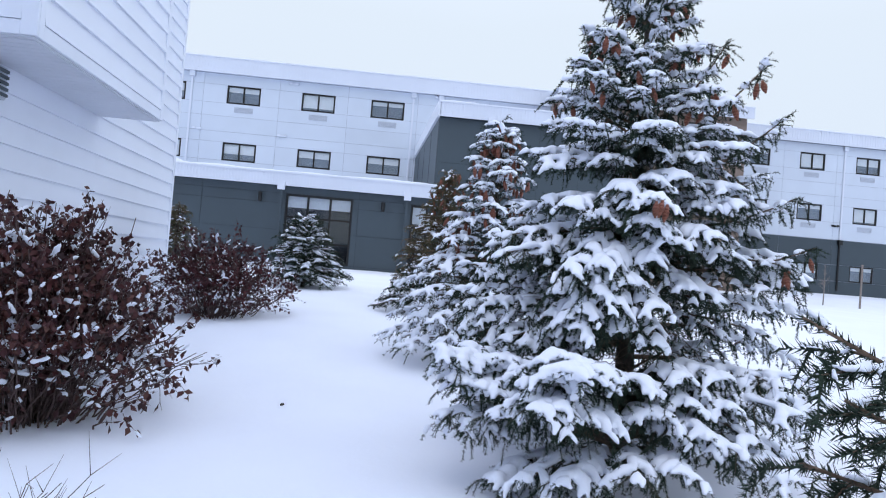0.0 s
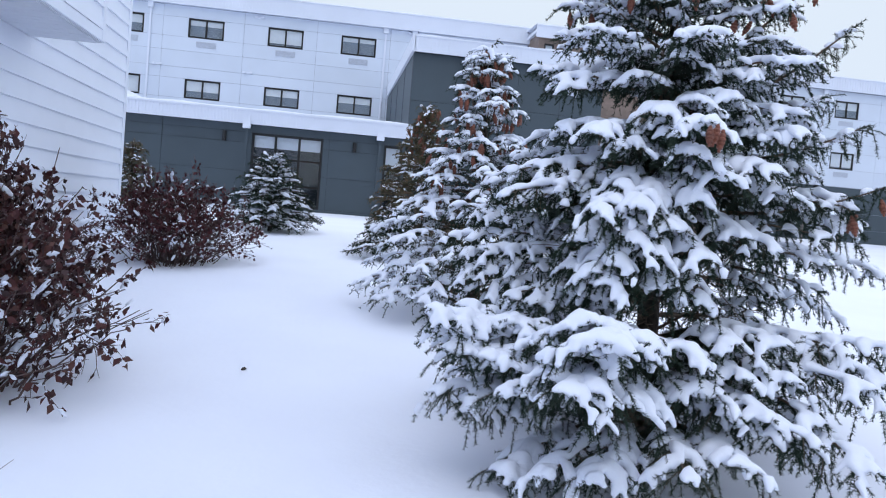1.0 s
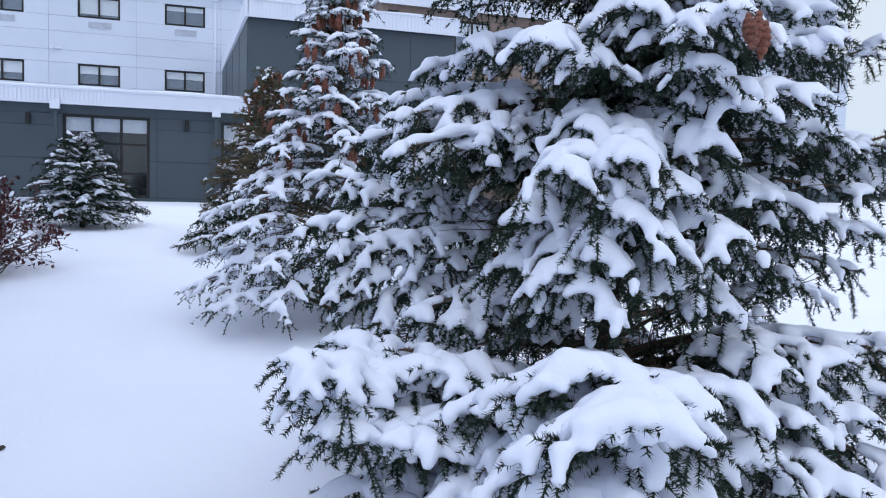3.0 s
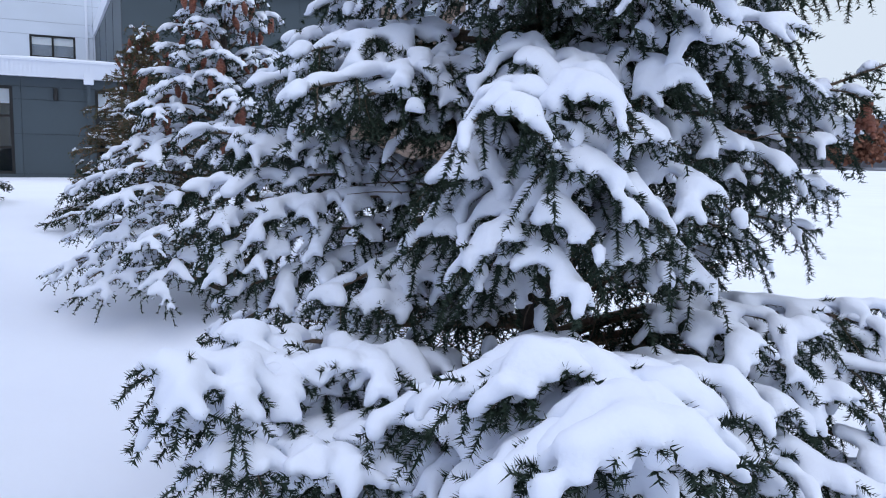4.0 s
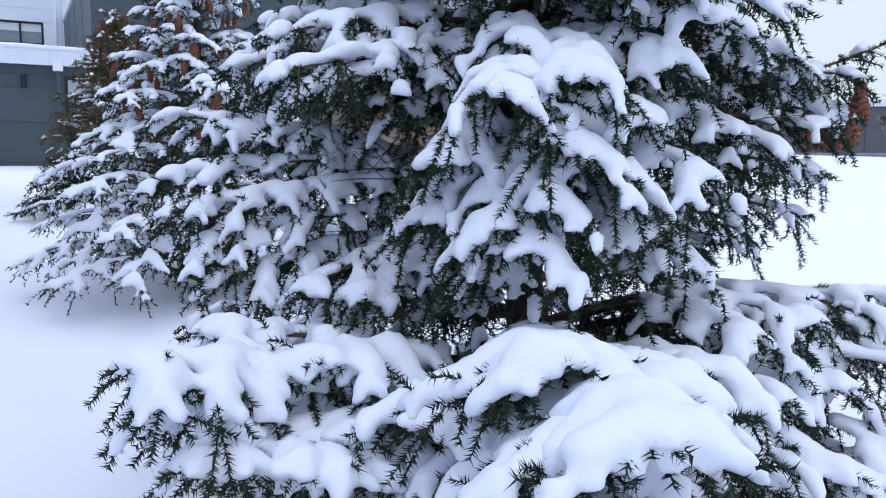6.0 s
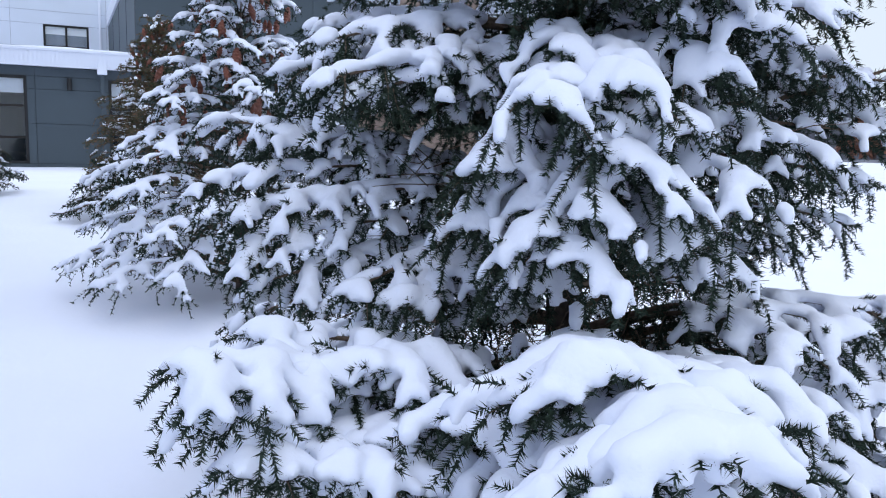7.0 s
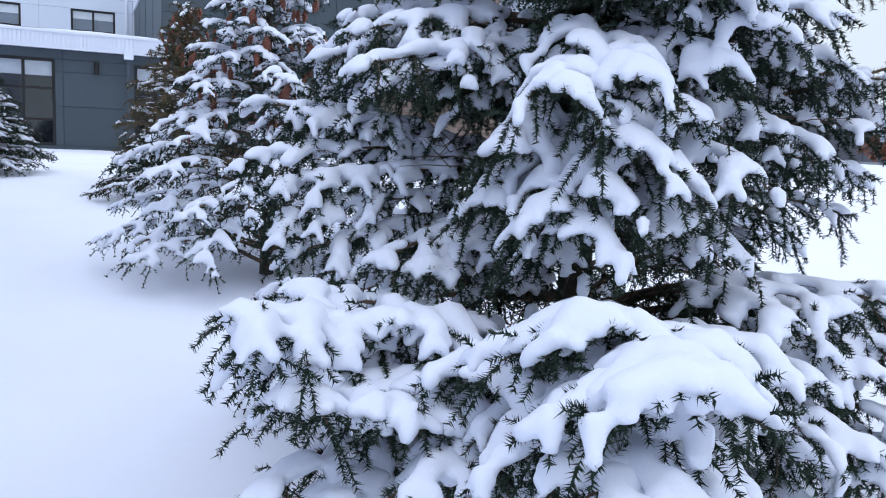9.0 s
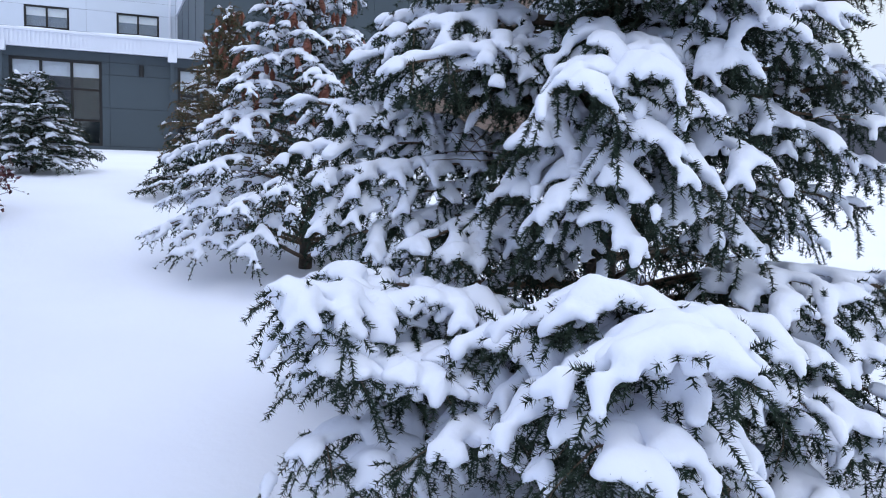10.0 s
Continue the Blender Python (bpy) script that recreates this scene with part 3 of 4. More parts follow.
part("roof", boxes("roof", [(-35.3, 40.3, -0.3, 20.3, 5.2, 5.45)], METAL_WHITE), shed)
part("roof_snow", boxes("roof_snow", [(-35.3, 40.3, -0.25, 20.3, 5.45, 5.75)], SNOW, 0.1), shed)
for i in range(24):
    part("seam", boxes("seam", [(-34 + i * 3.1, -33.95 + i * 3.1, -0.05, 0, 0, 5.2)], SLATE_DARK), shed)
part("door", boxes("door", [(3.2, 4.2, -0.06, 0, 0.05, 2.15)], BLACK), shed)
for x in (1.4, 8.6):
    part("wall_lamp", boxes("wall_lamp", [(x, x + 0.7, -0.25, 0, 3.4, 4.2)], BLACK, 0.05), shed)
road = tagged(new("road", boxes("road", [(-60, 60, -3, 3, -0.2, 0.02)], ASPHALT)), "partly cleared wet road before the shed", "road", kind="structure")
road.matrix_world = pose(62, 42, 2.36, 0, 0, -38)


# ---------------------------------------------------------------- spruces
rng = np.random.default_rng(7)


def unit(v):
    return v / (np.linalg.norm(v, axis=-1, keepdims=True) + 1e-9)


def needles_along(a, b, per_m, length, r, fat=1.0):
    """Triangles of needles round the straight twigs from a to b (arrays of points)."""
    L = np.linalg.norm(b - a, axis=1)
    n = np.maximum(2, (L * per_m).astype(int))
    idx = np.repeat(np.arange(len(a)), n)
    s = r.random(len(idx))
    p = a[idx] + (b - a)[idx] * s[:, None]
    t = unit((b - a)[idx])
    q = unit(r.normal(size=(len(idx), 3)))
    side = unit(np.cross(t, q))
    side[:, 2] = side[:, 2] * 0.9 + 0.15
    d = unit(side + t * (0.35 + 0.40 * r.random((len(idx), 1))))
    ln = length * (0.75 + 0.5 * r.random((len(idx), 1)))
    w = unit(np.cross(d, q)) * 0.0013 * fat * (length / 0.018)
    tip = p + d * ln + t * ln * 0.12
    c = unit(np.cross(b - a, r.normal(size=a.shape))) * 0.0035 * fat ** 0.5
    stem = np.stack([a - c, a + c, b], axis=1).reshape(-1, 3)
    return np.concatenate([np.stack([p - w, p + w, tip], axis=1).reshape(-1, 3), stem])


def bough(tree, base, tip, r, width=0.42, droop=0.10, snow=1.0, finger=0.036, voxel=0.016, per_m=450, needle=0.018, spacing=0.17, mat=None, heavy=0.0, wood=1.0, start=0.2, lobes=0.7, sag=0.3, sprigs=0.0, hang=0.7, fat=1.0, reach=0.36):
    """One bough of a spruce: a limb, side twigs in a drooping fan, needles, and the snow that lies on it."""
    base, tip = np.asarray(base, float), np.asarray(tip, float)
    up = np.array([0, 0, 1.0])
    L = np.linalg.norm(tip - base)
    ax = unit(tip - base)
    side = unit(np.cross(ax, up + 0.01))
    n = max(7, int(L / 0.06))
    s = np.linspace(0, 1, n)
    bend = up[None] * (droop * L * np.sin(math.pi * s))[:, None]
    wav = side[None] * (0.035 * L * np.sin(s * 5 + r.random() * 6))[:, None]
    P = base + (tip - base) * s[:, None] + bend + wav
    wood_s, snow_s = Shell(), Shell()
    r0 = (0.007 + 0.010 * L) * wood
    wood_s.tube(P, r0 * (1 - 0.85 * s), 6)
    A, B = [], []
    st = int(n * max(0.15, start * 0.9))
    A.extend(P[st:-1])
    B.extend(P[st + 1:])
    snowlines = []

    def load(line, k, p):
        if snow > 0 and r.random() < p:
            snowlines.append((np.asarray(line), k))
    if snow > 0:
        j0 = max(1, int(n * start))
        j1 = n - 1 if start < 0.5 and r.random() < 0.6 else n
        if snow > 0.65:
            load(P[j0:j1], 1.05, 1.0)
        else:
            for j in range(j0, j1 - 2, 2):
                load(P[j:j + 3], 0.9, 0.25 + 0.8 * snow)
    at = start * L * 0.8
    sgn = 1
    while at < L * 0.97:
        u = at / L
        v = max(0.0, (u - start * 0.8) / (1 - start * 0.8))
        i = min(int(u * (n - 1)), n - 2)
        p = P[i] + (P[i + 1] - P[i]) * (u * (n - 1) - i)
        t = unit(P[i + 1] - P[i])
        ln = width * max(L, 0.45) * (0.35 + 0.75 * math.sin(math.pi * min(1, 0.15 + v * 0.75)) ** 0.8) * (1.05 - 0.60 * v) * (0.65 + 0.6 * r.random())
        ln = max(0.08, min(ln, reach * (0.75 + 0.4 * r.random())))
        ang = radians(42 + 24 * r.random())
        lift = 0.12 - 1.6 * sag * r.random()
        d = unit(t * math.cos(ang) + side * sgn * math.sin(ang) + up * lift)
        m = max(3, int(ln / 0.05))
        q = np.linspace(0, 1, m + 1)
        S = p + d * ln * q[:, None] - up * (0.7 * sag * ln * q ** 2)[:, None] + t * (0.12 * ln * q ** 2)[:, None] + r.normal(size=(m + 1, 3)) * 0.004
        S[0] = p
        wood_s.tube(S, (0.0035 + 0.004 * ln) * (1 - 0.7 * q) * wood, 4)
        A.extend(S[:-1])
        B.extend(S[1:])
        laden = r.random() < 0.35 + 0.65 * snow
        if laden:
            c = 0.62 + 0.38 * r.random()
            load(S[: max(3, int((m + 1) * c))], 0.65 + 0.60 * r.random(), 0.92)
        e = 0.22 + 0.1 * r.random()
        while e < 0.98:
            for g in (-1, 1):
                if r.random() < 0.12:
                    continue
                tl = (0.06 + 0.07 * r.random()) * (1.2 - 0.55 * e) * (0.7 + 0.9 * ln)
                j = min(int(e * m), m - 1)
                o = S[j] + (S[j + 1] - S[j]) * (e * m - j)
                td = unit(S[j + 1] - S[j])
                sd = unit(np.cross(td, up))
                w = unit(td * 0.75 + sd * g * 0.72 + up * (0.05 - 0.75 * r.random()))
                A.append(o)
                B.append(o + w * tl)
                if laden and tl > 0.045:
                    load(np.array([o, o + w * tl * 0.4, o + w * tl * 0.78 - up * 0.008]), 0.55 + 0.35 * r.random(), lobes)
            e += max(0.09, 0.042 / ln) * (0.8 + 0.5 * r.random())
        for _ in range(3):
            if r.random() < hang:
                o = S[r.integers(1, m + 1)]
                w = unit(d * 0.5 + r.normal(size=3) * 0.35 - up * 1.1)
                A.append(o)
                B.append(o + w * (0.06 + 0.08 * r.random()))
        if r.random() < sprigs:
            o = S[r.integers(1, m + 1)] + up * finger * 0.8
            w = unit(d * 0.8 + r.normal(size=3) * 0.3 + up * 0.55)
            A.append(o)
            B.append(o + w * (0.05 + 0.05 * r.random()))
        sgn = -sgn
        at += spacing * (0.32 + 0.36 * r.random())
    A, B = np.array(A), np.array(B)
    b_ob = part("bough", wood_s.mesh("bough", TWIG), tree)
    part("needles", tri_mesh("needles", needles_along(A, B, per_m, needle, r, fat), mat or NEEDLE), b_ob)["kind"] = "stuff"
    if snowlines:
        for line, k in snowlines:
            m = len(line)
            q = np.linspace(0, 1, m)
            rad = finger * k * (0.8 + 0.4 * r.random()) * (1 + heavy) * np.sqrt(np.clip(1.03 - (2 * q - 1.0) ** 6, 0.05, 1)) * (1 + 0.22 * np.sin(q * 7 + 6 * r.random()))
            line = line + up * (rad * 0.62 + 0.004)[:, None]
            e0, e1 = line[0] - unit(line[1] - line[0]) * rad[0] * 0.5, line[-1] + unit(line[-1] - line[-2]) * rad[-1] * 0.55
            snow_s.tube(np.vstack([e0, line, e1]), np.concatenate([[rad[0] * 0.5], rad, [rad[-1] * 0.45]]), 7, 0.80)
        sn = part("snow", snow_s.mesh("snow", SNOW), b_ob, "soft snow pad with finger-like lobes")
        sn["kind"] = "stuff"
        remeshed(sn, voxel, 2)
    return b_ob


def laden_bough(tree, base, tip, r, arch=0.12, start=0.35, step=0.080, reach=0.24, taper=0.62, droop=0.35, snow=1.0, size=1.0, voxel=0.0115, per_m=820, needle=0.0185, fat=1.15, under_shoots=3, rounds=2, flag=0.25, lobes=0.76, bare=None, shoots=1.0):
    """A bough as flat drooping sprays: a limb, side branches, short shoots with needles, and pads of snow whose lobes follow the shoots."""
    base, tip = np.asarray(base, float), np.asarray(tip, float)
    up = np.array([0, 0, 1.0])
    L = np.linalg.norm(tip - base)
    n = max(9, int(L / 0.05))
    s = np.linspace(0, 1, n)
    side = unit(np.cross(tip - base, up))
    bare = 0.65 * start if bare is None else bare
    P = base + (tip - base) * s[:, None] + up * (arch * L * np.sin(math.pi * s ** 1.2))[:, None]
    P += side * (0.03 * L * np.sin(s * 4.5 + r.random() * 6) * s)[:, None]
    wood, white = Shell(), Shell()
    wood.tube(P, (0.006 + 0.010 * L) * (1 - 0.82 * s), 6)
    A, B = list(P[int(n * bare):-1]), list(P[int(n * bare) + 1:])

    def lump(line, rad, lift=0.62, flat=0.66):
        line = np.asarray(line, float)
        q = np.linspace(0, 1, len(line))
        rad = rad * size * (1 + 0.16 * np.sin(q * 6 + 6 * r.random()))
        line = line + up * (rad * lift * flat)[:, None]
        e0 = line[0] - unit(line[1] - line[0]) * rad[0] * 0.5
        e1 = line[-1] + unit(line[-1] - line[-2]) * rad[-1] * 0.6
        white.tube(np.vstack([e0, line, e1]), np.concatenate([[rad[0] * 0.55], rad, [rad[-1] * 0.5]]), 8, flat)

    def shoot(o, d, ln, cover):
        """A needled shoot and the lobe of snow on it."""
        k = np.linspace(0, 1, 4)
        S = o + d * ln * k[:, None] - up * (0.30 * ln * k ** 2)[:, None]
        A.extend(S[:-1])
        B.extend(S[1:])
        if cover:
            c = 0.55 + 0.30 * r.random()
            lump(o + (S - o) * c, (0.0215 + 0.009 * r.random()) * (1.08 - 0.38 * k), 0.75, 0.75)

    at, sgn = bare * L, 1
    while at < L * 0.985:
        u = at / L
        i = min(int(u * (n - 1)), n - 2)
        p = P[i] + (P[i + 1] - P[i]) * (u * (n - 1) - i)
        t = unit(P[i + 1] - P[i])
        ln = min(reach * (0.8 + 0.35 * r.random()), taper * (L - at) + 0.09 + 0.07 * r.random())
        ln *= min(1.0, 0.50 + 2.2 * max(0.0, u - start) + 0.2 * r.random())
        ang = radians(44 + 18 * r.random())
        d = unit(t * math.cos(ang) + side * sgn * math.sin(ang) + up * (0.10 - 0.22 * r.random()))
        m = max(3, int(ln / 0.045))
        q = np.linspace(0, 1, m + 1)
        S = p + d * ln * q[:, None] - up * (droop * (0.7 + 0.6 * r.random()) * ln * q ** 2)[:, None] + t * (0.10 * ln * q ** 2)[:, None]
        S[1:] += r.normal(size=(m, 3)) * 0.004
        wood.tube(S, (0.0030 + 0.004 * ln) * (1 - 0.7 * q), 4)
        A.extend(S[:-1])
        B.extend(S[1:])
        laden = r.random() < (snow if u > start else 0.25 * snow)
        if laden:
            c = max(3, int((m + 1) * (0.70 + 0.25 * r.random())))
            lump(S[:c], (0.029 + 0.014 * r.random()) * (0.85 + 0.30 * np.sin(math.pi * np.linspace(0, 1, c))), 0.85, 0.60)
        e = 0.16
        while e < 1.0:
            for g in (-1, 1):
                if r.random() < 0.07:
                    continue
                j = min(int(e * m), m - 1)
                o = S[j] + (S[j + 1] - S[j]) * (e * m - j)
                td = unit(S[j + 1] - S[j])
                sd = unit(np.cross(td, up))
                w = unit(td * 0.80 + sd * g * 0.75 + up * (0.08 - 0.45 * r.random()))
                shoot(o, w, (0.065 + 0.060 * r.random()) * (1.15 - 0.4 * e) * shoots, laden and r.random() < lobes)
            e += 0.062 / ln * (0.8 + 0.5 * r.random())
        for _ in range(under_shoots):
            o = S[r.integers(0, m + 1)] - up * 0.006
            w = unit(d * 0.55 + r.normal(size=3) * 0.40 - up * 0.8)
            shoot(o, w, (0.08 + 0.07 * r.random()) * shoots, False)
        if r.random() < flag:
            o = S[r.integers(1, m + 1)] + up * 0.03
            shoot(o, unit(d * 0.7 + r.normal(size=3) * 0.4 + up * 0.5), 0.05 + 0.03 * r.random(), False)
        sgn = -sgn
        at += step * (0.75 + 0.5 * r.random())
    if snow > 0.7:
        j0 = int(n * min(0.9, start + 0.05))
        while n - j0 > 3:
            j1 = min(n, j0 + 4 + int(4 * r.random()))
            lump(P[j0:j1], (0.027 + 0.012 * r.random()) * (1.15 - 0.35 * np.linspace(0, 1, j1 - j0)), 0.8)
            j0 = j1 + int(2 * r.random())
    # side shoots round the end of the limb
    for w in (0.9, 0.5, -0.5, -0.9, 0.0):
        t = unit(P[-1] - P[-2])
        shoot(P[-1] - t * 0.03 * abs(w), unit(t + side * w + up * (0.25 - 0.4 * r.random())), 0.06 + 0.04 * r.random(), snow > 0.5 and w != 0.0)
    b_ob = part("bough", wood.mesh("bough", TWIG), tree)
    part("needles", tri_mesh("needles", needles_along(np.array(A), np.array(B), per_m, needle, r, fat), NEEDLE), b_ob)["kind"] = "stuff"
    if white.n:
        sn = part("snow", white.mesh("snow", SNOW), b_ob, "soft snow pad with finger-like lobes")
        sn["kind"] = "stuff"
        remeshed(sn, voxel, rounds)
    return b_ob


def cone_mesh():
    """A hanging cone with overlapping scale rows."""
    s = Shell()
    for i in range(6):
        q = i / 5
        z = -0.085 * q
        rr = 0.017 * math.sin(math.pi * (0.12 + 0.80 * q)) + 0.003
        s.tube([(0, 0, z), (0, 0, z - 0.010), (0, 0, z - 0.020)], [rr * 0.72, rr * 1.12, rr * 0.9], 7)
    return s.mesh("cone", CONE)


CONE_MESH = cone_mesh()


def hang_cones(tree, places, r, size=1.0):
    for p in places:
        c = part("cone", CONE_MESH, tree)
        c.matrix_local = pose(*p, r.uniform(-25, 25), r.uniform(-25, 25), r.uniform(0, 360)) @ Matrix.Scale(size * r.uniform(0.85, 1.15), 4)


def trunk_mesh(h, r0):
    z = np.linspace(-0.25, h, 14)
    q = np.clip(z / h, 0, 1)
    pts_ = np.stack([0.012 * np.sin(z * 3), 0.012 * np.cos(z * 2.3), z], axis=1)
    s = Shell()
    s.tube(pts_, r0 * (1 - q) ** 0.85 + 0.006, 12)
    return s.mesh("trunk", BARK)


def dead_twigs(tree, r, count, height):
    dt = Shell()
    for _ in range(count):
        a, zz = r.random() * 6.283, 0.25 + height * r.random()
        o = np.array([math.cos(a), math.sin(a), 0]) * (0.06 + 0.55 * r.random()) + np.array([0, 0, zz])
        d = unit(np.array([math.cos(a + r.normal() * 0.9), math.sin(a + r.normal() * 0.9), r.normal() * 0.5]))
        ln = 0.15 + 0.35 * r.random()
        q = np.linspace(0, 1, 5)[:, None]
        dt.tube(o + d * ln * q + r.normal(size=(5, 3)) * 0.012, [0.0035, 0.003, 0.0025, 0.002, 0.0012], 3)
        d2 = unit(d + r.normal(size=3) * 0.6)
        dt.tube(o + d * ln * 0.5 + d2 * ln * 0.5 * q, [0.0025, 0.002, 0.002, 0.0015, 0.001], 3)
    part("dead_twig", dt.mesh("dead_twig", TWIG), tree, "tangle of bare inner twigs")["kind"] = "stuff"


LIFT = [(0, -0.05), (0.2, -0.14), (0.45, -0.12), (0.6, 0.05), (0.75, 0.28), (0.9, 0.6), (1, 1.0)]


def spruce(x, y, h, label, seed, r0, profile, whorl=0.26, per=7, trunk_r=0.06, extra=(), zbase=None, rise=0.12, cones=0, cone_zone=(0.55, 0.97), dead=0, lobed=None, **kw):
    """A spruce with whorls of boughs; profile gives the crown's radius by height, as a fraction of r0."""
    r = np.random.default_rng(seed)
    z0 = ground_z(x, y) if zbase is None else zbase
    tree = tagged(new("spruce_tree"), label, "spruce tree")
    tree.location = (x, y, z0)
    part("trunk", trunk_mesh(h, trunk_r), tree, "dark scaly trunk")
    spots = []
    z = 0.16 if h > 2 else 0.07
    turn = 0.0
    while z < h - 0.16:
        u = z / h
        rad = r0 * ramp(u, profile)
        n = max(6, int(round(per * (0.55 + 0.45 * rad / r0) + 0.3)))
        turn += 0.9
        for i in range(n):
            a = turn + 2 * math.pi * (i + 0.5 * (r.random() - 0.5)) / n
            ln = rad * (0.82 + 0.32 * r.random())
            zz = max(0.1, z + whorl * 1.1 * (r.random() - 0.5))
            dz = ln * (rise + ramp(u, LIFT) + 0.25 * (r.random() - 0.5))
            base = (0.0, 0.0, zz)
            tp = (math.cos(a) * ln, math.sin(a) * ln, max(0.06, zz + dz))
            back = math.sin(a) > 0.25
            if lobed:
                laden_bough(tree, base, tp, r, **{**lobed, "per_m": lobed["per_m"] * (0.6 if back else 1.0), "start": 0.35 if ln > 0.5 else 0.2})
            else:
                bough(tree, base, tp, r, **{**kw, "width": kw.get("width", 0.42) * (1.0 if u < 0.7 else 0.85), "per_m": kw["per_m"] * (0.5 if back else 1.0), "fat": kw.get("fat", 1.0) * (1.6 if back else 1.0), "start": 0.2 if u < 0.4 else 0.12, "finger": kw["finger"] * (1.0 if u < 0.5 else 0.95), "voxel": kw["voxel"] * (1.35 if back else 1.0)})
            if cone_zone[0] < u < cone_zone[1] and r.random() < cones:
                for _ in range(r.integers(1, 4)):
                    f = 0.55 + 0.45 * r.random()
                    spots.append((tp[0] * f + r.normal() * 0.03, tp[1] * f + r.normal() * 0.03, zz + (tp[2] - zz) * f - 0.015))
        z += whorl * (0.75 + 0.5 * r.random()) * (1.0 if u < 0.38 else 0.58)
    if dead:
        dead_twigs(tree, r, dead, 1.25 * min(1, h / 3.5))
    # leader
    bough(tree, (0, 0, h - 0.28), (0.01, 0.01, h + 0.02), r, **{**kw, "width": 0.30, "droop": 0.0})
    for e in extra:
        bough(tree, r=r, **{**kw, **e})
    hang_cones(tree, spots, r, 1.25)
    return tree

# the large spruce beside the path
MAIN_X, MAIN_Y, MAIN_H = 2.04, 5.97, 4.0
MAIN_Z = ground_z(MAIN_X, MAIN_Y)


def rel(x, y, z):
    return (x - MAIN_X, y - MAIN_Y, z - MAIN_Z)


# each bough: height at the trunk, then its tip
LOW_TIPS = [(0.55, 0.41, 5.08, 1.08), (0.55, 0.50, 4.97, 0.97), (0.52, 0.56, 4.86, 0.9), (0.52, 0.71, 4.86, 0.88), (0.55, 0.89, 4.91, 0.89), (0.62, 0.66, 5.3, 1.08), (0.62, 0.85, 5.07, 1.04), (0.66, 1.13, 4.18, 1.1), (0.62, 1.02, 4.32, 1.02), (0.66, 1.08, 4.54, 1.08), (0.6, 0.99, 4.7, 0.98), (0.72, 1.17, 4.45, 1.14), (0.58, 1.82, 4.62, 0.81), (0.68, 1.67, 4.61, 1.02), (0.68, 1.29, 4.43, 1.08)]
MID_TIPS = [(1.88, 1.24, 4.94, 1.68), (1.93, 1.45, 4.88, 1.73), (1.84, 1.47, 4.85, 1.54), (1.76, 1.24, 5.15, 1.51), (1.6, 1.24, 5.24, 1.35), (1.71, 1.26, 5.0, 1.36), (1.7, 1.31, 4.93, 1.3), (1.74, 1.57, 4.84, 1.49), (1.68, 1.82, 4.82, 1.48), (1.61, 1.67, 4.88, 1.31), (1.54, 1.88, 4.93, 1.24), (1.56, 1.34, 5.11, 1.21), (1.98, 1.8, 4.93, 1.78), (1.98, 1.42, 5.15, 1.83), (1.81, 2.15, 5.0, 1.61), (1.96, 2.48, 5.08, 1.86), (1.99, 1.73, 5.09, 1.79), (1.76, 1.4, 4.87, 1.41)]
SIDE_TIPS = [(1.41, 0.68, 6.29, 1.66), (1.37, 0.88, 6.16, 1.62), (1.46, 0.66, 6.09, 1.46), (1.41, 0.7, 5.94, 1.36), (1.33, 0.71, 5.87, 1.25), (1.24, 0.74, 5.84, 1.14), (1.24, 1.07, 5.47, 1.12), (1.26, 0.94, 5.55, 1.14), (1.31, 1.21, 5.46, 1.16), (1.16, 1.37, 5.47, 1.06), (1.5, 1.14, 6.12, 1.5)]
DARK_TIPS = [(1.81, 1.0, 6.08, 1.91), (1.8, 1.05, 6.04, 1.8), (1.8, 1.28, 5.72, 1.7), (1.81, 1.37, 5.61, 1.66), (1.79, 1.18, 5.96, 1.74), (1.95, 1.08, 5.81, 1.95), (1.96, 1.16, 5.64, 1.86)]
RIGHT_TIPS = [(1.82, 2.9, 5.13, 1.82), (1.69, 2.8, 5.16, 1.64), (1.59, 2.8, 5.2, 1.49), (1.5, 2.55, 5.31, 1.3), (1.43, 2.87, 5.31, 1.33), (1.59, 2.5, 5.19, 1.49)]
LAWN_TIPS = [(0.9, 2.61, 5.5, 1.21), (0.85, 2.36, 4.86, 1.04), (0.85, 2.83, 4.94, 1.01), (0.8, 2.1, 4.83, 1.04), (0.7, 2.35, 4.73, 0.87), (0.65, 2.13, 4.74, 0.87), (0.5, 2.17, 4.58, 0.71), (0.5, 1.97, 4.63, 0.7), (0.55, 2.54, 4.66, 0.68), (0.8, 2.95, 4.75, 0.9), (0.65, 3.03, 4.83, 1.05), (0.55, 2.76, 4.66, 0.87), (0.4, 2.63, 4.37, 0.53), (0.4, 2.32, 4.4, 0.63)]
SKIRT_TIPS = [(0.33, 0.65, 4.89, 0.63), (0.38, 0.51, 4.9, 0.68), (0.45, 0.81, 4.62, 0.75), (0.6, 0.88, 4.34, 0.9), (0.58, 0.88, 4.18, 0.88), (0.59, 1.05, 4.16, 0.89), (0.51, 1.32, 4.26, 0.81), (0.3, 0.77, 4.78, 0.34), (0.3, 0.95, 4.45, 0.42), (0.3, 1.15, 4.33, 0.44), (0.3, 1.61, 4.18, 0.51), (0.3, 1.9, 4.35, 0.53)]
